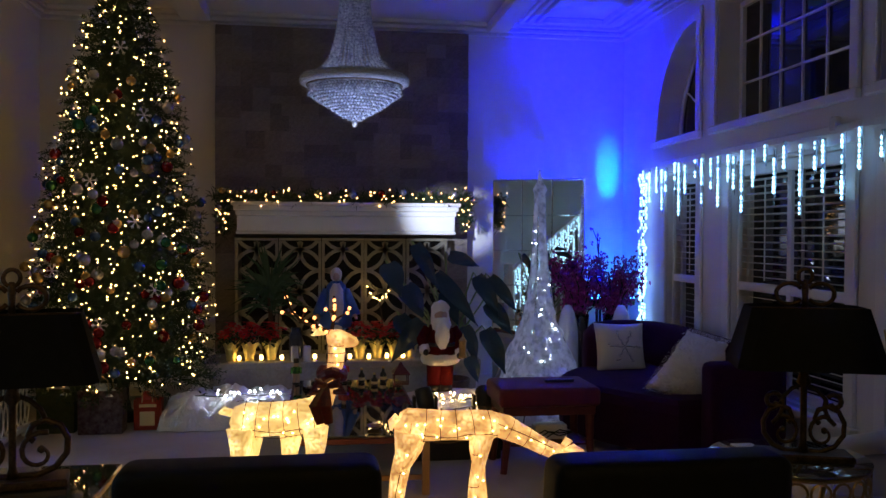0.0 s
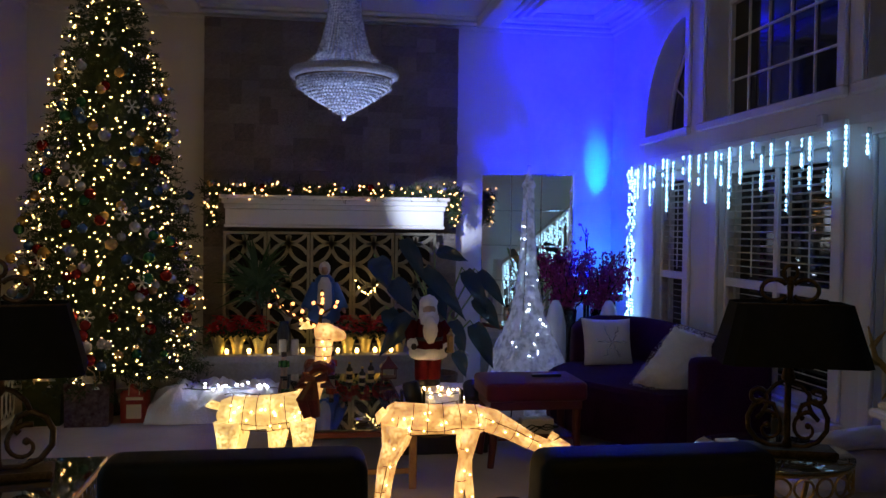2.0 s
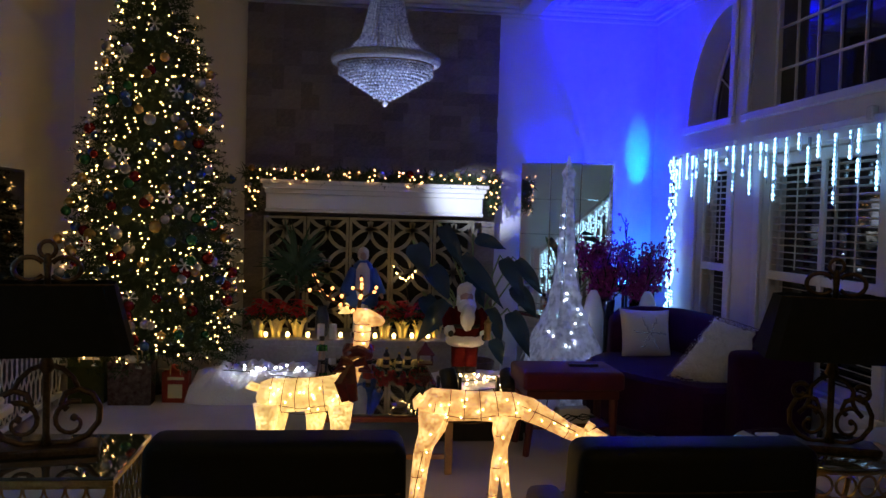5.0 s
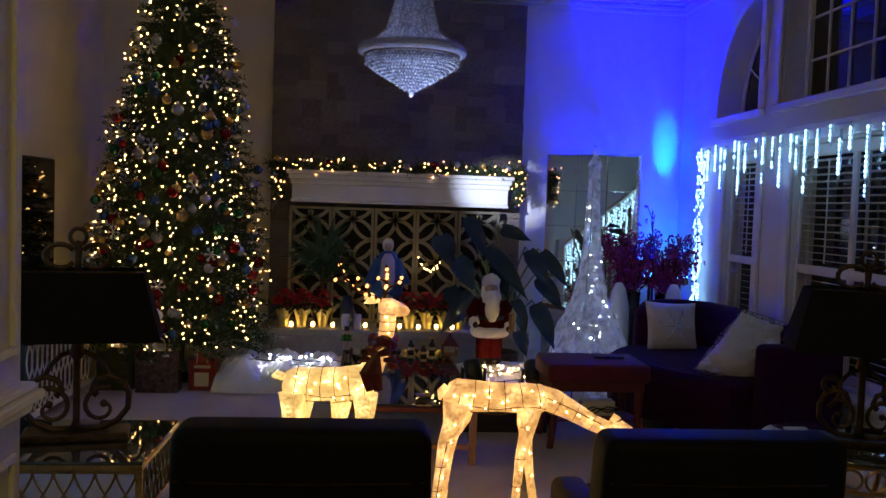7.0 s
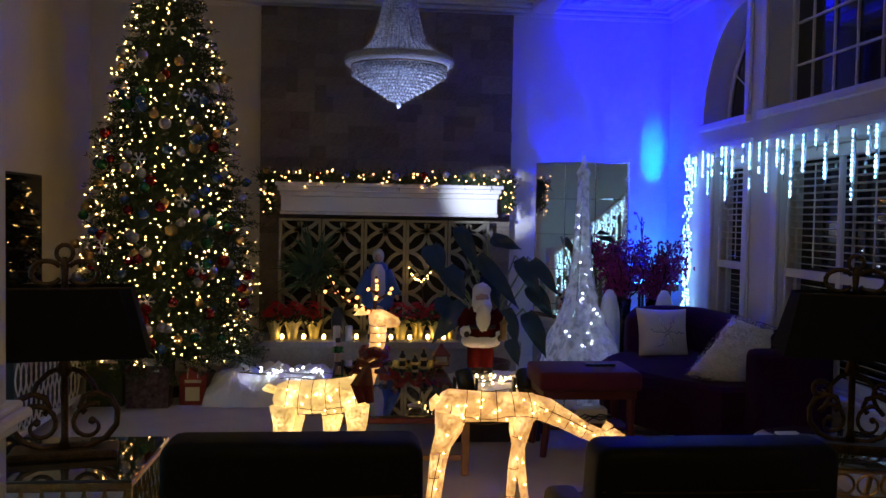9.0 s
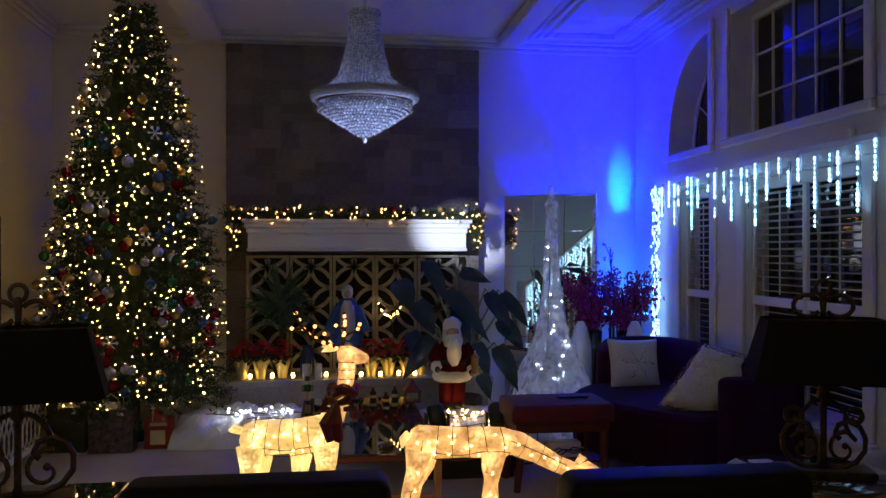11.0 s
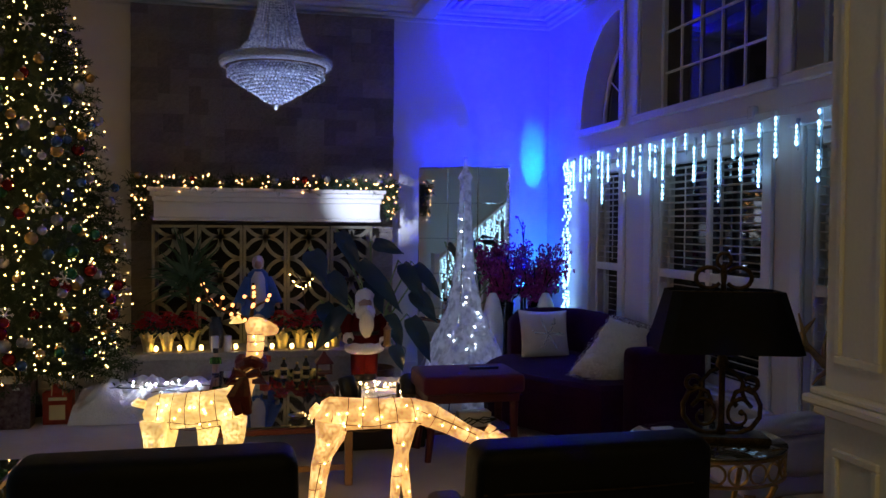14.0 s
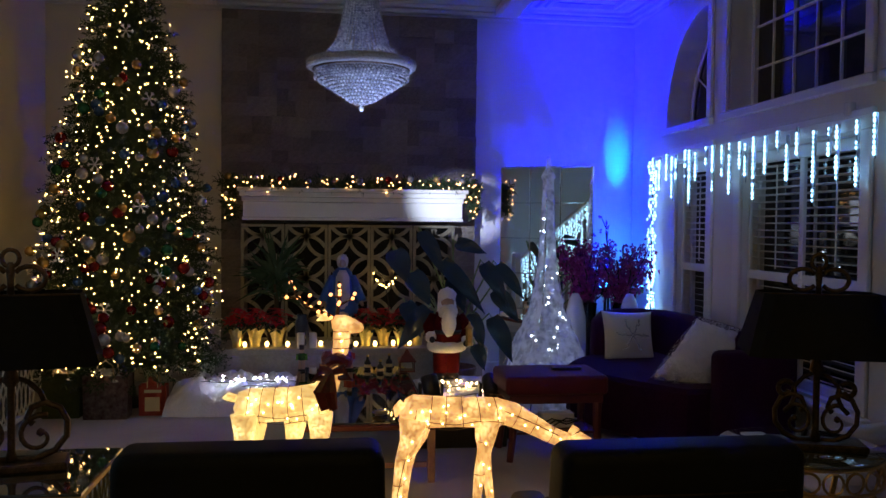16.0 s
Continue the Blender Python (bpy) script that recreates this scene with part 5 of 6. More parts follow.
# elephant ear plant
def ear_leaf(base, tip, width, nose, bm, n=9):
    base, tip = Vector(base), Vector(tip)
    ax = tip - base
    side = ax.cross(Vector(nose)).normalized()
    up = side.cross(ax).normalized()
    rows_ = []
    for i in range(n + 1):
        t = i / n
        w = width * (math.sin(math.pi * min(1, (t + 0.12) / 1.12) ** 0.75)) * (1 - 0.25 * t) if t < 1 else 0.001
        c = base + ax * t + up * (-0.22 * ax.length * (t ** 2))
        rows_.append([bm.verts.new(c + side * (w * s_) + up * (0.16 * w * abs(s_) + 0.012 * math.sin(9 * t + 4 * s_))) for s_ in (-1, -0.5, 0, 0.5, 1)])
    for a, b in zip(rows_, rows_[1:]):
        for j in range(4):
            bm.faces.new((a[j], a[j + 1], b[j + 1], b[j]))


ee = thing("elephant_ear_plant", "large potted plant with drooping dark elephant-ear leaves", "potted plant")
part("pot", lathe([(0.13, 0.001), (0.17, 0.12), (0.19, 0.30), (0.175, 0.31), (0.16, 0.26)], 22, (1.36, 7.05, 0)), BRONZE, ee, smooth=True)
LEAVES = [((1.04, 6.82, 1.45), (1.22, 6.68, 1.13), 0.080), ((1.32, 6.80, 1.36), (1.55, 6.70, 1.30), 0.070), ((1.21, 6.80, 1.21), (1.56, 6.64, 0.83), 0.085),
          ((1.55, 6.80, 1.19), (1.74, 6.66, 0.88), 0.085), ((1.67, 6.84, 1.18), (1.89, 6.70, 0.93), 0.075), ((1.64, 6.78, 0.97), (1.84, 6.66, 0.74), 0.090),
          ((1.45, 6.78, 0.78), (1.55, 6.66, 0.51), 0.075), ((1.62, 6.78, 0.75), (1.79, 6.64, 0.42), 0.095), ((0.96, 6.86, 1.11), (1.11, 6.70, 0.88), 0.105),
          ((0.82, 6.90, 1.29), (0.93, 6.74, 1.06), 0.110), ((1.47, 6.70, 0.54), (1.55, 6.62, 0.35), 0.070), ((1.30, 6.95, 1.05), (1.42, 6.82, 0.80), 0.085), ((0.92, 6.92, 0.86), (1.04, 6.76, 0.62), 0.090), ((1.08, 6.66, 0.84), (0.84, 6.52, 0.55), 0.095)]
for b, t, w in LEAVES:
    bm = bmesh.new()
    ear_leaf(b, t, w, (0.1, -1, 0.35), bm)
    part("leaf", bm, LEAF, ee, smooth=True)
    part("stalk", tube([(1.36, 7.05, 0.27), (1.36 + (b[0] - 1.36) * 0.35, 7.02, 0.27 + (b[2] - 0.27) * 0.6), (b[0] - (t[0] - b[0]) * 0.1, b[1] + 0.03, b[2] + 0.03), b], [0.011, 0.009, 0.007, 0.005], 7), STALK, ee)

# mirror of square tiles, standing turned in the corner
mi = thing("floor_mirror", "tall silver mirror of square glass tiles on the floor", "mirror", (1.958, 8.14, 0.001))
part("backing", box(0.0, 0.93, 0.006, 0.03, 0.0, 2.075, 0.004), CHROME, mi, "thin silver frame")
me = None
for i in range(3):
    for j in range(6):
        if me is None:
            ob = part("mirror_tile", box(-0.151, 0.151, -0.004, 0.004, -0.169, 0.169, 0.005), MIRROR, mi)
            me = ob.data
        else:
            ob = new("mirror_tile", me)
            ob.parent = mi
        ob.location = (0.16 + 0.304 * i, 0.0, 0.19 + 0.340 * j)
mi.rotation_euler = (0, 0, radians(MIRROR_TURN))

# staircase west of the room, with lights along its banister
stair = thing("staircase", "carpeted staircase with a white banister hung with lights", "staircase")
for k in range(10):
    part("step", box(-3.58, -2.52, 4.60 - 0.27 * (k + 1), 4.60 - 0.27 * k + 0.02, 0.0, 0.18 * (k + 1), 0.01), CARPET, stair)
for k in range(20):
    y = 4.50 - 0.128 * k
    part("baluster", box(-2.50, -2.47, y - 0.014, y + 0.014, 0.0, 0.92 + 0.667 * (4.60 - y) - 0.05), TRIM, stair)
part("handrail", tube([(-2.485, 4.62, 0.90), (-2.485, 2.02, 0.90 + 0.667 * 2.6)], 0.035, 10), TRIM, stair)
part("newel_post", box(-2.54, -2.43, 4.56, 4.67, 0.0, 1.05, 0.01), TRIM, stair)
ri = random.Random(19)
bl = thing("banister_lights", "icicle lights hanging along the stair banister", "string lights")
pl = []
for k in range(44):
    y = 4.50 - 0.056 * k
    zt = 0.86 + 0.667 * (4.60 - y)
    for i in range(ri.choice((7, 10, 14))):
        if ri.random() < 0.85:
            pl.append((-2.43, y + ri.gauss(0, 0.01), zt - 0.05 * i))
tagged(link("led_strand", balls_mesh("leds", pl, 0.013, 1, 1.6), STAIR_LED, bl), kind="stuff")

# lit obelisk tower
rnd = random.Random(41)
ei = thing("lighted_tower", "white tulle lattice tower ornament with cool white bulbs", "light figure", (2.165, 7.10, 0.001), "")
prof = [(0.50, 0.0), (0.44, 0.127), (0.37, 0.27), (0.31, 0.38), (0.25, 0.53), (0.157, 0.747), (0.097, 0.98), (0.064, 1.336), (0.050, 1.70), (0.042, 1.90), (0.060, 1.92), (0.058, 1.95), (0.024, 1.97), (0.014, 2.10)]


def tower_r(z):
    for (r0, z0), (r1, z1) in zip(prof, prof[1:]):
        if z0 <= z <= z1:
            return r0 + (r1 - r0) * (z - z0) / (z1 - z0)
    return 0.03


bm = bmesh.new()
n, m = 32, 60
rings = []
for i in range(m + 1):
    z = 2.10 * i / m
    r = tower_r(z)
    ring = []
    for j in range(n):
        a = 2 * math.pi * j / n + math.pi / 4
        sq = 1 / max(abs(math.cos(a - math.pi / 4)), abs(math.sin(a - math.pi / 4))) ** 0.75
        k = 1 + 0.10 * noise.noise(Vector((math.cos(a) * 4, math.sin(a) * 4, z * 12)))
        ring.append(bm.verts.new((r * 0.86 * sq * k * math.cos(a - math.pi / 4 + 0.3), r * 0.86 * sq * k * math.sin(a - math.pi / 4 + 0.3), z)))
    rings.append(ring)
for i in range(m):
    for j in range(n):
        z = 2.10 * (i + 0.5) / m
        face = (j + 0.5) / n * 4 % 1
        if z < 0.34 * math.sqrt(max(0, 1 - ((face - 0.5) / 0.17) ** 2)) + 0.02 and abs(face - 0.5) < 0.17:
            continue
        bm.faces.new((rings[i][j], rings[i][(j + 1) % n], rings[i + 1][(j + 1) % n], rings[i + 1][j]))
bm.faces.new(rings[-1])
bmesh.ops.solidify(bm, geom=list(bm.faces), thickness=0.004)
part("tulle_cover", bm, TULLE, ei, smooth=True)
for g in (0, 1, 2, 3):
    a = math.pi / 2 * g + math.pi / 4 + 0.3
    part("edge_rod", tube([(tower_r(z) * 1.05 * math.cos(a), tower_r(z) * 1.05 * math.sin(a), z) for z in (0.0, 0.1, 0.25, 0.5, 0.8, 1.2, 1.7, 2.0)], 0.005, 6), CHROME, ei)
pl = []
for i in range(38):
    z = 1.97 * (1 - math.sqrt(1 - 0.97 * (i + 0.5) / 38))
    a = rnd.uniform(0, 6.28)
    pl.append((tower_r(z) * 1.02 * math.cos(a), tower_r(z) * 1.02 * math.sin(a), z))
link("bulb_strand", balls_mesh("bulbs", pl, 0.0068), WHITE_BULB, ei, "cool white bulbs")

# flowering branches in tall glass vases, white vases and blue floodlight in the corner
rnd = random.Random(51)


def branches(x, y, top, nb, spread, seed, tall):
    r_ = random.Random(seed)
    t = thing("branch_vase", "tall clear glass vase of dark red flowering branches", "vase", (x, y, 0.001), "vases of branches")
    part("vase", lathe([(0.07, 0), (0.06, 0.02), (0.045, 0.10), (0.055, 0.45), (0.085, 0.80), (0.080, 0.80), (0.05, 0.45), (0.04, 0.12)], 20), GLASS, t, "clear flared glass", True)
    bm = bmesh.new()
    fl = []
    for k in range(nb):
        a = r_.uniform(0, 6.28)
        s_ = spread * r_.uniform(0.3, 1)
        pts = [Vector((0.02 * math.cos(a), 0.02 * math.sin(a), 0.12)), Vector((0.06 * math.cos(a), 0.06 * math.sin(a), 0.75))]
        h = top * r_.uniform(0.80, 1.0)
        for i in range(1, 6):
            q = i / 5
            pts.append(Vector((s_ * q * math.cos(a) + r_.gauss(0, 0.015), min(s_ * q * math.sin(a) * 0.7, 0.26) + r_.gauss(0, 0.015), 0.75 + (h - 0.75) * q)))
        add_tube(bm, pts, [0.008, 0.0075, 0.007, 0.0065, 0.006, 0.005, 0.003], 5)
        for i in range(44):
            q = r_.uniform(2, len(pts) - 1.01)
            c = pts[int(q)].lerp(pts[int(q) + 1], q % 1) + Vector((r_.gauss(0, 0.04), r_.gauss(0, 0.03), r_.gauss(0, 0.035)))
            for j in range(5):
                d = Vector((r_.gauss(0, 1), r_.gauss(0, 1), r_.gauss(0, 1))).normalized() * 0.028
                fl.append((c, c + d, d.cross(Vector((r_.gauss(0, 1), r_.gauss(0, 1), 0.2))).normalized() * 0.011, Vector((0, 0, 0.003))))
    # Extra tall twigs, added to throw streaks of shadow on the wall
    for k in range(tall):
        a = r_.uniform(0.2, 2.9)
        x1, y1, h = 0.26 * math.cos(a) + r_.gauss(0, 0.05), 0.16 + 0.12 * r_.random(), top * r_.uniform(1.05, 1.25)
        pts = [Vector((0.03 * math.cos(a), 0.03, 0.6))] + [Vector((x1 * q + r_.gauss(0, 0.012), y1 * q, 0.6 + (h - 0.6) * q)) for q in (0.3, 0.5, 0.7, 0.85, 1.0)]
        add_tube(bm, pts, [0.009, 0.008, 0.008, 0.007, 0.006, 0.004], 5)
        for p in pts[2:]:
            for g in range(2):
                d = Vector((r_.gauss(0, 0.05), r_.gauss(0, 0.02), r_.uniform(0.05, 0.14)))
                add_tube(bm, [p, p + d * 0.5, p + d], [0.005, 0.004, 0.003], 4)
                for j in range(4):
                    e = Vector((r_.gauss(0, 1), r_.gauss(0, 1), r_.gauss(0, 1))).normalized() * 0.03
                    fl.append((p + d, p + d + e, e.cross(Vector((r_.gauss(0, 1), r_.gauss(0, 1), 0.2))).normalized() * 0.012, Vector((0, 0, 0.003))))
    part("branch_spray", bm, TWIG, t, "dark thin twigs")
    blades("blossoms", fl, BLOSSOM, t, "dark magenta blossoms")


branches(2.66, 7.50, 1.40, 18, 0.34, 1, 0)
branches(2.97, 7.515, 1.40, 18, 0.30, 2, 1)
for x, y in ((2.50, 7.36), (2.985, 7.30)):
    v = thing("white_vase", "tall pointed white ceramic vase on the floor", "vase", (x, y, 0.001), "white vases")
    part("body", lathe([(0.06, 0), (0.085, 0.2), (0.10, 0.45), (0.095, 0.68), (0.06, 0.84), (0.03, 0.895), (0.01, 0.90)], 22), CERAMIC, v, smooth=True)
fl = thing("blue_floodlight", "small black floodlight with a glowing blue lens on a stand", "floodlight", (2.86, 7.61, 0.201))
part("stand", lathe([(0.09, -0.20), (0.09, -0.185), (0.015, -0.17), (0.013, 0.66), (0.03, 0.67)], 16), BLACK, fl)
part("housing", box(-0.07, 0.07, -0.05, 0.05, 0.67, 0.735, 0.008), BLACK, fl)
part("lens", box(-0.06, 0.06, -0.042, 0.042, 0.736, 0.745), CYAN_LENS, fl, "glowing cyan lens")

copy_thing(fl, pose(3.17, 7.66, 0.201))
# Extra unseen floodlight, added where the main blue beam starts
copy_thing(fl, pose(3.0, 7.93, 0.201))

# icicle lights along the window wall
rnd = random.Random(61)
ic = thing("icicle_lights", "string of cool white icicle tube lights over the windows", "string lights")
part("cable", tube([(EAST - 0.055, 7.56 - 4.3 * i / 40, 2.150 + 0.004 * math.sin(i * 1.3)) for i in range(41)], 0.004, 6), TRIM, ic)
y = 7.50
leds = []
k = 0
while y > 3.2:
    L = (0.16, 0.36, 0.24, 0.44, 0.20, 0.32, 0.46, 0.26)[k % 8] * rnd.uniform(0.85, 1.1)
    x = EAST - 0.06
    top = 2.135 + rnd.uniform(-0.02, 0.03)
    part("icicle_tube", tube([(x, y, top), (x, y, top - L * 0.7), (x, y, top - L)], [0.011, 0.010, 0.003], 7), CLEAR, ic, "clear plastic icicle")
    for i in range(max(3, int(L / 0.030))):
        if rnd.random() < 0.86:
            leds.append((x - 0.012, y, top - 0.015 - i * 0.030))
    y -= rnd.choice((0.085, 0.12, 0.16, 0.19))
    k += 1
for i in range(52):
    for dy in (-0.05, 0, 0.05, 0.10):
        if rnd.random() < 0.72:
            leds.append((EAST - 0.06, 7.50 + dy + rnd.gauss(0, 0.014), 2.10 - 0.031 * i))
part("drop_cable", tube([(EAST - 0.055, 7.52, 2.14), (EAST - 0.055, 7.53, 1.3), (EAST - 0.055, 7.52, 0.5)], 0.006, 6), CABLE, ic)
co = balls_mesh("leds", leds, [rnd.uniform(0.006, 0.0115) for _ in leds], 1, 1.7)
tagged(link("led_strand", co, ICE_BULB, ic, "bright cool white LEDs"), kind="stuff")

sensor = thing("wall_sensor", "small grey alarm sensor on the wall above the windows", "sensor", (EAST - 0.002, 4.58, 2.21))
part("housing", box(-0.045, 0.0, -0.03, 0.03, -0.04, 0.04, 0.010, 2), CERAMIC, sensor)
part("bracket", box(-0.008, 0.001, -0.015, 0.015, -0.065, -0.04, 0.002), TRIM, sensor)

# purple curved sofa with cushions
sofa = thing("curved_sofa", "curved dark purple velvet sofa", "sofa")
bp = [(2.50, 6.52), (2.52, 6.72), (2.61, 6.88), (2.76, 6.95), (2.93, 6.90), (3.06, 6.72), (3.12, 6.40), (3.13, 6.0), (3.12, 5.5), (3.08, 5.06)]
ht = [0.74, 0.775, 0.790, 0.800, 0.805, 0.81, 0.81, 0.81, 0.80, 0.79]
bm = bmesh.new()
rings = []
for i, (x, y) in enumerate(bp):
    a, b = Vector(bp[max(0, i - 1)]), Vector(bp[min(len(bp) - 1, i + 1)])
    d = (b - a).normalized()
    nrm = Vector((d.y, -d.x))
    ring = []
    for o, z in ((-0.06, 0.08), (-0.08, 0.5), (-0.07, ht[i] - 0.05), (-0.03, ht[i]), (0.03, ht[i]), (0.08, ht[i] - 0.05), (0.10, 0.5), (0.09, 0.08)):
        ring.append(bm.verts.new((x + nrm.x * o, y + nrm.y * o, z)))
    rings.append(ring)
for a, b in zip(rings, rings[1:]):
    for j in range(8):
        bm.faces.new((a[j], a[(j + 1) % 8], b[(j + 1) % 8], b[j]))
bm.faces.new(rings[0][::-1])
bm.faces.new(rings[-1])
bmesh.ops.recalc_face_normals(bm, faces=bm.faces)
part("backrest", bm, VELVET, sofa, smooth=True)
sp = [(2.12, 6.30), (2.08, 6.05), (2.14, 5.70), (2.30, 5.40), (2.55, 5.05), (3.05, 5.05), (3.08, 5.5), (3.09, 6.0), (3.08, 6.4), (3.02, 6.70), (2.90, 6.86), (2.72, 6.90), (2.58, 6.82), (2.50, 6.66), (2.28, 6.50)]
bm = bmesh.new()
lay = []
for o, z in ((0.0, 0.10), (0.0, 0.38), (0.015, 0.44), (0.05, 0.47)):
    cxm, cym = 2.65, 6.0
    lay.append([bm.verts.new((x + (cxm - x) * o * 2, y + (cym - y) * o, z)) for x, y in sp])
for a, b in zip(lay, lay[1:]):
    for j in range(len(sp)):
        bm.faces.new((a[j], a[(j + 1) % len(sp)], b[(j + 1) % len(sp)], b[j]))
bm.faces.new(lay[-1])
bm.faces.new(lay[0][::-1])
bmesh.ops.recalc_face_normals(bm, faces=bm.faces)
part("seat", bm, VELVET, sofa)
part("arm", box(2.69, 3.20, 4.86, 5.06, 0.08, 0.735, 0.05, 3), VELVET, sofa, smooth=True)
for x, y in ((2.3, 6.2), (2.75, 5.0), (3.0, 5.0), (3.0, 6.6)):
    part("leg", lathe([(0.02, 0.0), (0.03, 0.10)], 10, (x, y, 0)), RED_WOOD, sofa)
c1 = thing("snowflake_cushion", "square cream satin cushion with a sequin snowflake", "cushion")
o = part("cover", pillow(0.44, 0.40, 0.15), CUSHION, c1, smooth=True)
bm = bmesh.new()
rnd = random.Random(9)
for k in range(6):
    for i in range(16):
        a = math.pi * k / 3 + rnd.gauss(0, 0.09)
        r = 0.010 + 0.0085 * i
        add_ball(bm, (r * math.cos(a), -0.078 + 0.35 * r * r, r * math.sin(a)), 0.0062, (1, 0.5, 1), 1)
q = part("sequin_snowflake", bm, CHROME, c1, "silver sequin snowflake")
c1.matrix_world = pose(2.655, 6.42, 0.635, -14, 2, 8)
c2 = thing("fur_cushion", "large shaggy white fur cushion leaning on the sofa", "cushion")
slump = Matrix(((0.70, 0, -0.94, 0), (0, 1, 0, 0), (0.72, 0, 0.30, 0), (0, 0, 0, 1)))
part("cover", pillow(0.54, 0.42, 0.20, 22, 0.010, 3), FUR, c2, smooth=True).data.transform(slump)
rows = []
rnd = random.Random(10)
for i in range(7000):
    u, v = rnd.uniform(-1, 1), rnd.uniform(-1, 1)
    s_ = rnd.choice((-1, -1, -1, 1))
    th = (max(0, 1 - u * u) ** 0.45) * (max(0, 1 - v * v) ** 0.45)
    b = Vector((u * 0.275, s_ * th * 0.095, v * 0.215))
    d = (Vector((u * 0.7, s_ * 0.6, v * 0.7 - 0.35)) + Vector((rnd.gauss(0, 0.35), rnd.gauss(0, 0.35), rnd.gauss(0, 0.35)))).normalized() * rnd.uniform(0.016, 0.030)
    rows.append((b, b + d, d.cross(Vector((rnd.gauss(0, 1), rnd.gauss(0, 1), rnd.gauss(0, 1)))).normalized() * 0.0016, Vector((0, 0, 0))))
blades("fur", rows, FUR, c2, "shaggy white pile").data.transform(slump)
c2.matrix_world = pose(2.82, 5.41, 0.635, -20, 0, 4)

# red upholstered bench
be = thing("red_bench", "red upholstered bench with dark red legs", "bench")
part("cushion", box(1.40, 2.07, 5.15, 5.62, 0.43, 0.555, 0.03, 3), RED_FABRIC, be, smooth=True)
part("apron", box(1.43, 2.04, 5.18, 5.59, 0.375, 0.43, 0.004), RED_WOOD, be)
for x in (1.46, 2.01):
    for y in (5.21, 5.56):
        part("leg", tube([(x, y, 0.375), (x, y, 0.2), (x + (0.02 if x < 1.7 else -0.02) * -1, y, 0.0)], [0.030, 0.026, 0.022], 8), RED_WOOD, be)
part("shelf", box(1.47, 2.0, 5.22, 5.55, 0.17, 0.185, 0.003), RED_WOOD, be)
me = None
for i in range(28):
    ob = new("nail_head", me) if me else part("nail_head", add_ball(bmesh.new(), (0, 0, 0), 0.0045, (1, 0.5, 1), 1), BRASS, be)
    me = ob.data
    ob.parent = be
    ob.location = (1.425 + 0.023 * i, 5.152, 0.442)
rc = thing("remote_control", "black remote control lying on the red bench", "remote", (1.85, 5.38, 0.557))
part("case", box(-0.10, 0.10, -0.022, 0.022, 0, 0.018, 0.005, 2), BLACK, rc)
pb = thing("power_strip", "white power strip with tangled cables on the bench shelf", "power strip", (1.78, 5.36, 0.186))
part("strip", box(-0.11, 0.11, -0.05, 0.05, 0, 0.10, 0.008), CERAMIC, pb)
for k in range(3):
    part("cord", tube([(-0.13 + 0.05 * k, -0.06, 0.02), (-0.05 + 0.03 * k, -0.075, 0.07 - 0.01 * k), (0.05, -0.07, 0.03 + 0.02 * k), (0.14, -0.06, 0.05)], 0.004, 5), CABLE, pb)


# two leather armchairs seen from behind
def armchair(label, x0, x1, y, ztop, turn):
    t = thing("leather_armchair", label, "armchair", ((x0 + x1) / 2, y, 0), "leather armchairs")
    w = (x1 - x0) / 2
    bm = bmesh.new()
    add_box(bm, -w, w, 0.0, 0.20, 0.16, ztop, 0.045, 4)
    for v in bm.verts:
        k = (v.co.z - 0.16) / (ztop - 0.16)
        v.co.x *= 1.03 - 0.04 * k
        v.co.y += -0.05 * k + 0.02 * (1 - (v.co.x / w) ** 2) * -1
        v.co.z += 0.012 * (1 - (v.co.x / w) ** 2) * k
    part("backrest", bm, LEATHER, t, smooth=True)
    part("seat", box(-w + 0.12, w - 0.12, 0.16, 0.74, 0.24, 0.45, 0.04, 3), LEATHER, t, smooth=True)
    for g in (-1, 1):
        part("arm", box(g * (w - 0.07) - 0.07, g * (w - 0.07) + 0.07, 0.12, 0.74, 0.16, 0.475, 0.04, 3), LEATHER, t, smooth=True)
        for yy in (0.06, 0.68):
            part("leg", lathe([(0.018, 0), (0.028, 0.16)], 10, (g * (w - 0.09), yy, 0)), BRONZE, t)
    part("piping", tube([(-w * 0.95, -0.036, 0.69), (-w * 0.5, -0.052, 0.69), (0, -0.0575, 0.69), (w * 0.5, -0.052, 0.69), (w * 0.95, -0.036, 0.69)], 0.003, 6), BRASS, t, "thin gold trim")
    part("seat_frame", box(-w + 0.02, w - 0.02, 0.03, 0.72, 0.16, 0.24), LEATHER, t)
    t.rotation_euler = (0, 0, radians(turn))
    return t


armchair("black leather armchair turned towards the tree", -0.335, 0.455, 2.46, 0.848, 0)
armchair("black leather armchair beside the round glass table", 0.99, 1.79, 2.46, 0.825, 0)


# table lamps with scrolled bronze bases
def scroll(bm, s_, x, z, r):
    add_tube(bm, [(s_ * (x + r * (1 - 0.055 * i) * math.cos(0.42 * i + 1.2)), 0, z + r * (1 - 0.055 * i) * math.sin(0.42 * i + 1.2)) for i in range(16)], [0.010 - 0.0003 * i for i in range(16)], 8)
    e = 15
    add_ball(bm, (s_ * (x + r * (1 - 0.055 * e) * math.cos(0.42 * e + 1.2)), 0, z + r * (1 - 0.055 * e) * math.sin(0.42 * e + 1.2)), 0.015, (1, 1, 1), 1)


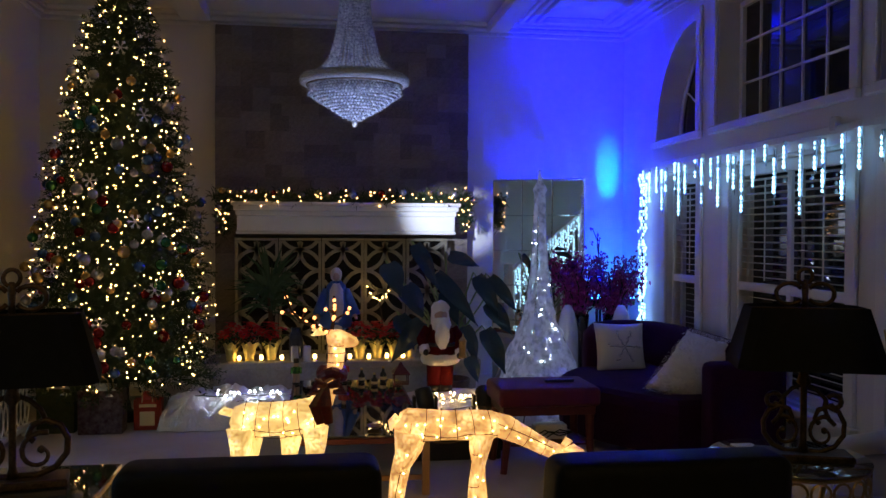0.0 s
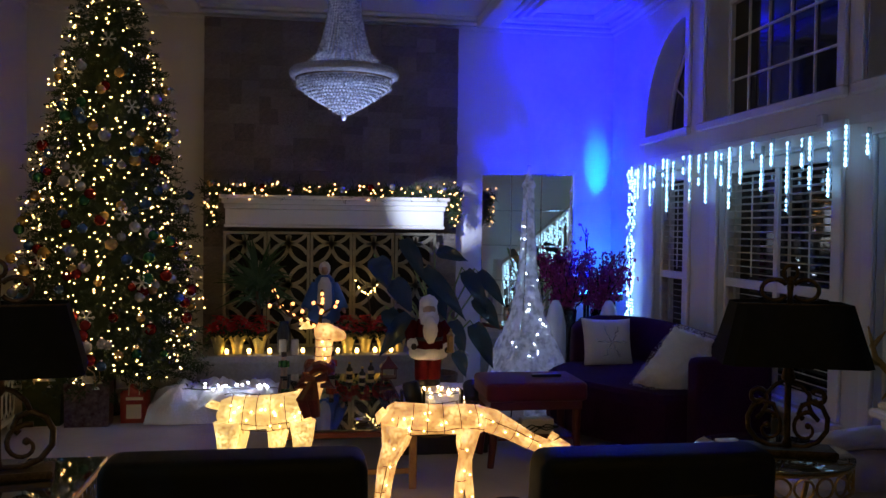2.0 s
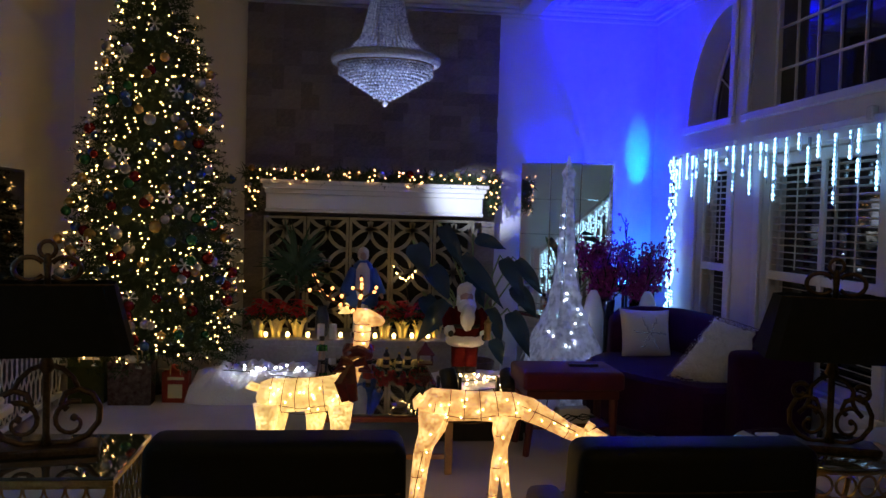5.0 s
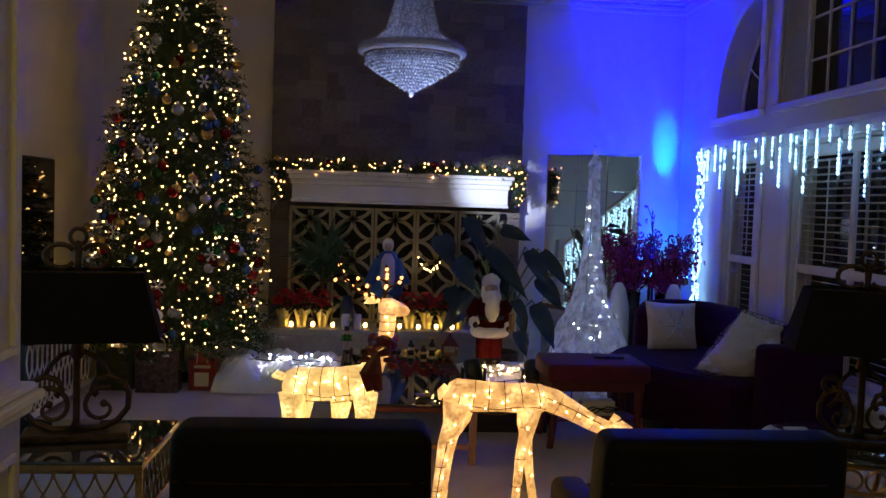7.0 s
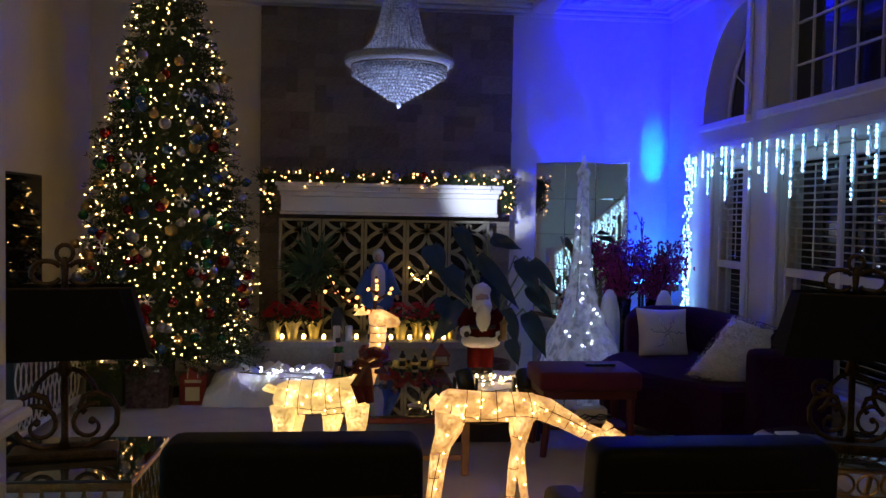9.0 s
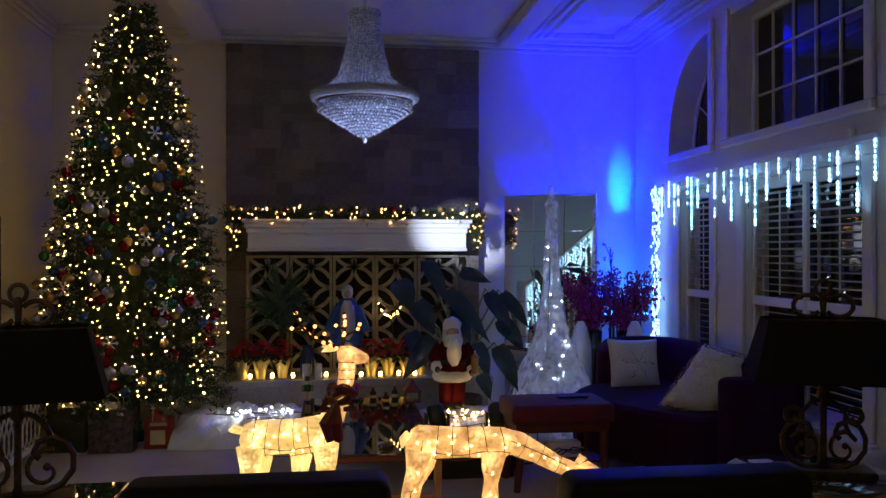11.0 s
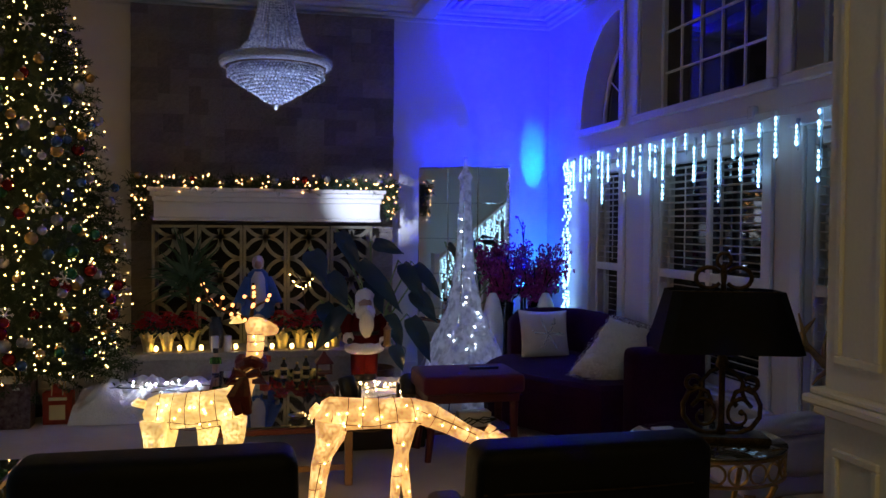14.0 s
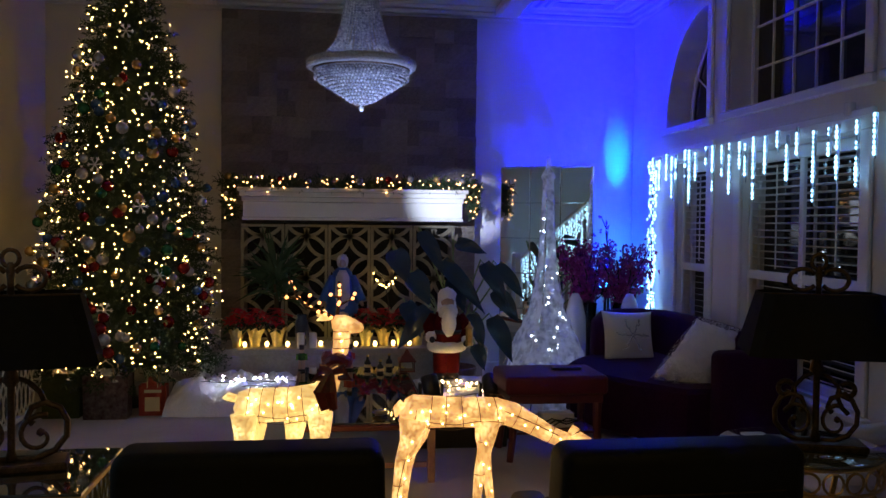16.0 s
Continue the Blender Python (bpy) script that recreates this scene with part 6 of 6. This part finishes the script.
def table_lamp(x, y, z, turn, label, metal, wide=1.0):
    t = thing("table_lamp", label, "lamp", (x, y, z), "table lamps")
    part("plinth", box(-0.17, 0.17, -0.07, 0.07, 0.0, 0.028, 0.006), metal, t)
    bm = bmesh.new()
    for s_ in (-1, 1):
        scroll(bm, s_, 0.082, 0.105, 0.072)
        add_tube(bm, [(s_ * px, 0, pz) for px, pz in ((0.0, 0.035), (0.07, 0.03), (0.13, 0.055), (0.165, 0.10), (0.168, 0.15), (0.145, 0.195), (0.10, 0.215), (0.06, 0.20), (0.045, 0.165), (0.065, 0.145))], [0.011] * 8 + [0.009, 0.012], 8)
        add_tube(bm, [(s_ * px, 0, pz) for px, pz in ((0.012, 0.30), (0.05, 0.285), (0.085, 0.25), (0.10, 0.215))], 0.009, 8)
    if wide < 1:
        for s_ in (-1, 1):
            add_tube(bm, [(s_ * (0.128 + 0.036 * (1 - 0.05 * i) * math.cos(2.6 - 0.5 * i)), 0, 0.232 + 0.036 * (1 - 0.05 * i) * math.sin(2.6 - 0.5 * i)) for i in range(12)], 0.011, 8)
            add_tube(bm, [(s_ * px, 0, pz) for px, pz in ((0.092, 0.245), (0.085, 0.21), (0.10, 0.17), (0.13, 0.14))], 0.010, 8)
        bm.transform(Matrix.Diagonal((0.86, 1, 0.93, 1)))
    part("scroll_base", bm, metal, t, "openwork scrolled metal", True)
    part("column", lathe([(0.022, 0.028), (0.012, 0.06), (0.012, 0.27), (0.028, 0.29), (0.012, 0.34), (0.009, 0.60)], 14), metal, t, smooth=True)
    bm = bmesh.new()
    lay = []
    for w, d, zz in ((0.272 * wide, 0.18 * wide, 0.352), (0.212 * wide, 0.125 * wide, 0.575)):
        c = 0.035
        lay.append([bm.verts.new((px, py, zz)) for px, py in ((-w + c, -d), (w - c, -d), (w, -d + c), (w, d - c), (w - c, d), (-w + c, d), (-w, d - c), (-w, -d + c))])
    for j in range(8):
        bm.faces.new((lay[0][j], lay[0][(j + 1) % 8], lay[1][(j + 1) % 8], lay[1][j]))
    bmesh.ops.solidify(bm, geom=list(bm.faces), thickness=0.004)
    part("shade", bm, SHADE, t, "black cut-corner fabric shade")
    part("shade_spider", box(-0.212 * wide, 0.212 * wide, -0.004, 0.004, 0.565, 0.571), metal, t)
    bm = bmesh.new()
    for s_ in (-1, 1):
        add_tube(bm, [(s_ * (0.056 + 0.048 * math.cos(a)), 0, 0.622 + 0.040 * math.sin(a)) for a in (2.6 - 0.40 * i for i in range(14))], 0.0085, 8)
    add_tube(bm, [(0.026 * math.cos(a), 0, 0.688 + 0.028 * math.sin(a)) for a in (2 * math.pi * i / 14 for i in range(14))], 0.0075, 8, 1, True)
    add_lathe(bm, [(0.012, 0.572), (0.010, 0.60), (0.014, 0.65), (0.008, 0.675)], 10)
    part("finial", bm, metal, t, "scrolled finial", True)
    t.rotation_euler = (0, 0, radians(turn))
    return t


TZ = 0.70
table_lamp(-0.735, 2.85, TZ, 12, "table lamp with black shade and dark bronze scroll base", BRONZE)
table_lamp(2.07, 2.85, TZ, -18, "table lamp with black shade and gilded scroll base", BRASS, 0.97)

# square side table with mirrored top and gilt lattice
st = thing("lattice_side_table", "square glass side table with gilded lattice apron", "side table")
SX0, SX1, SY0, SY1 = -1.05, -0.445, 2.58, 3.10
part("tabletop", box(SX0, SX1, SY0, SY1, TZ - 0.012, TZ - 0.0005, 0.002), TABLE_GLASS, st, "dark mirrored top")
bm = bmesh.new()
for q in ((SX0, SX1, SY0, SY0 + 0.02), (SX0, SX1, SY1 - 0.02, SY1), (SX0, SX0 + 0.02, SY0 + 0.02, SY1 - 0.02), (SX1 - 0.02, SX1, SY0 + 0.02, SY1 - 0.02)):
    add_box(bm, *q, TZ - 0.03, TZ - 0.0125, 0.002)
    add_box(bm, *q, TZ - 0.20, TZ - 0.185, 0.002)
part("rim", bm, GOLD, st)
for x in (SX0 + 0.011, SX1 - 0.011):
    for y in (SY0 + 0.011, SY1 - 0.011):
        part("leg", box(x - 0.010, x + 0.010, y - 0.010, y + 0.010, 0, TZ - 0.031, 0.002), GOLD, st)
for side in range(4):
    for k in range(9):
        for g in (-1, 1):
            pts = []
            for i in range(7):
                u = (k + 0.5 + g * 0.5 * math.cos(math.pi * i / 6)) / 9
                z = TZ - 0.185 + 0.155 * i / 6
                pts.append(((SX0 + 0.02 + (SX1 - SX0 - 0.04) * u, (SY0 + 0.008, SY1 - 0.008)[side // 2], z) if side % 2 == 0 else ((SX0 + 0.008, SX1 - 0.008)[side // 2], SY0 + 0.02 + (SY1 - SY0 - 0.04) * u, z)))
            part("lattice_bar", tube(pts, 0.0035, 4), GOLD, st)

# round glass table with ring apron
rt = thing("round_glass_table", "round glass-topped table with gilded ring apron", "side table", (2.04, 2.90, 0))
part("tabletop", lathe([(0.29, TZ - 0.012), (0.295, TZ - 0.006), (0.29, TZ - 0.0005)], 40), TABLE_GLASS, rt, "round dark glass top", True)
for z in (TZ - 0.02, TZ - 0.11):
    part("hoop", tube([(0.285 * math.cos(a), 0.285 * math.sin(a), z) for a in (2 * math.pi * i / 40 for i in range(40))], 0.007, 6, 1, True), GOLD, rt)
for k in range(22):
    a0 = 2 * math.pi * k / 22
    part("ring", tube([(0.285 * math.cos(a0 + 0.125 * math.cos(b)), 0.285 * math.sin(a0 + 0.125 * math.cos(b)), TZ - 0.065 + 0.036 * math.sin(b)) for b in (2 * math.pi * i / 14 for i in range(14))], 0.005, 5, 1, True), GOLD, rt)
for k in range(4):
    a = math.pi / 2 * k + 0.5
    part("leg", tube([(0.28 * math.cos(a), 0.28 * math.sin(a), TZ - 0.12), (0.20 * math.cos(a), 0.20 * math.sin(a), 0.40), (0.16 * math.cos(a), 0.16 * math.sin(a), 0.2), (0.27 * math.cos(a), 0.27 * math.sin(a), 0.012)], 0.011, 7), GOLD, rt)
# Highlight on the table top, put in as a small white slab
nb = thing("folded_paper", "small white slab for the highlight on the round table", "paper", (1.93, 3.04, TZ + 0.001))
part("sheet", box(-0.045, 0.045, -0.025, 0.025, 0, 0.010, 0.003), CERAMIC, nb)

# pale armchair and antler ornament near the window
pc = thing("pale_armchair", "pale upholstered armchair with a rounded wooden back", "armchair", (2.80, 3.64, 0))
part("seat", box(-0.27, 0.27, -0.25, 0.27, 0.30, 0.45, 0.05, 3), CUSHION, pc, smooth=True)
bm = bmesh.new()
add_tube(bm, [(-0.29, 0.22, 0.45), (-0.30, -0.05, 0.62), (-0.22, -0.27, 0.70), (0, -0.31, 0.73), (0.22, -0.27, 0.70), (0.30, -0.05, 0.62), (0.29, 0.22, 0.45)], [0.03, 0.035, 0.05, 0.06, 0.05, 0.035, 0.03], 12)
part("back_rail", bm, CUSHION, pc, smooth=True)
part("backrest", tube([(-0.24, -0.25, 0.54), (0, -0.295, 0.55), (0.24, -0.25, 0.54)], [0.10, 0.12, 0.10], 14, 0.35), CUSHION, pc, smooth=True)
for x in (-0.24, 0.24):
    for y in (-0.24, 0.24):
        part("leg", tube([(x, y, 0.33), (x * 1.03, y * 1.03, 0.15), (x * 1.08, y * 1.08, 0.0)], [0.026, 0.022, 0.016], 8), WOOD, pc)
pc.scale = (1, 1, 0.86)
an = thing("antler_ornament", "gilded branching antler ornament on a stand", "ornament", (2.78, 3.08, 0))
part("stand", lathe([(0.12, 0.001), (0.12, 0.02), (0.02, 0.04), (0.016, 0.80), (0.03, 0.83)], 16), BRONZE, an, smooth=True)
for s_ in (-1, 1):
    part("antler", tube([(0, 0, 0.82), (s_ * 0.10, 0, 0.86), (s_ * 0.20, 0.0, 0.94), (s_ * 0.24, 0, 1.06)], [0.020, 0.018, 0.014, 0.004], 8), GOLD, an, "gilded antler", True)
    for x0, z0, x1, z1 in ((0.10, 0.86, 0.09, 0.99), (0.18, 0.92, 0.30, 0.95), (0.06, 0.84, 0.16, 0.78), (0.22, 0.98, 0.15, 1.04)):
        part("antler_tine", tube([(s_ * x0, 0, z0), (s_ * (x0 * 0.4 + x1 * 0.6), 0.01, z0 * 0.5 + z1 * 0.5), (s_ * x1, 0, z1)], [0.014, 0.010, 0.003], 7), GOLD, an, "", True)

an.scale = (0.9, 0.9, 1.09)

# ---- rough ashlar stones of the chimney breast ----
rnd = random.Random(71)
stone_meshes = []
for k in range(6):
    b2 = box(-0.5, 0.5, -0.5, 0.5, -0.5, 0.5)
    es = [e for e in b2.edges if all(v.co.y < 0 for v in e.verts)]
    bmesh.ops.bevel(b2, geom=es, offset=0.018, segments=2, profile=0.5, affect="EDGES")
    for v in b2.verts:
        if v.co.y < 0:
            v.co.x += rnd.uniform(-0.02, 0.02)
            v.co.z += rnd.uniform(-0.03, 0.03)
            v.co.y += rnd.uniform(-0.09, 0.09)
    m_ = bpy.data.meshes.new("stone")
    b2.to_mesh(m_)
    b2.free()
    m_.materials.append(STONE)
    stone_meshes.append(m_)


def stone(x0, x1, z0, z1):
    ob = new("stone", rnd.choice(stone_meshes))
    ob.parent = fireplace
    t = rnd.uniform(0.030, 0.046)
    ob.location = ((x0 + x1) / 2, 8.128 - t / 2, (z0 + z1) / 2)
    ob.scale = (x1 - x0 - 0.002, t, z1 - z0 - 0.002)


def split(x0, x1, z0, z1):
    w_, h = x1 - x0, z1 - z0
    if w_ > 0.44 or (w_ > 1.9 * h and w_ > 0.26 and rnd.random() < 0.85):
        k = x0 + w_ * rnd.uniform(0.36, 0.64)
        split(x0, k, z0, z1)
        split(k, x1, z0, z1)
    elif h > 0.22 or (h > 0.17 and rnd.random() < 0.4):
        k = z0 + h * rnd.uniform(0.38, 0.62)
        split(x0, x1, z0, k)
        split(x0, x1, k, z1)
    else:
        stone(x0, x1, z0, z1)


def courses(x0, x1, z0, z1):
    """Broken courses: uneven blocks of stones side by side, each split on its own."""
    z = z0
    while z < z1 - 0.02:
        h = rnd.uniform(0.38, 0.62)
        if z1 - z - h < 0.25:
            h = z1 - z
        x = x0
        while x < x1 - 0.02:
            w_ = rnd.uniform(0.30, 0.75)
            if x1 - x - w_ < 0.2:
                w_ = x1 - x
            split(x, x + w_, z, z + h)
            x += w_
        z += h


courses(-0.70, 1.70, 1.53, 3.485)
courses(-0.70, -0.47, 0.41, 1.53)
courses(1.45, 1.70, 0.41, 1.53)

for ob in bpy.data.objects:
    if ob.parent and ob.name.split(".")[0] in ("bulb_strand", "antler_bulb_strand", "light_string", "bloom", "leaves", "blossoms", "needles", "fur", "crown", "branch_spray", "sequin_snowflake"):
        tagged(ob, kind="stuff")
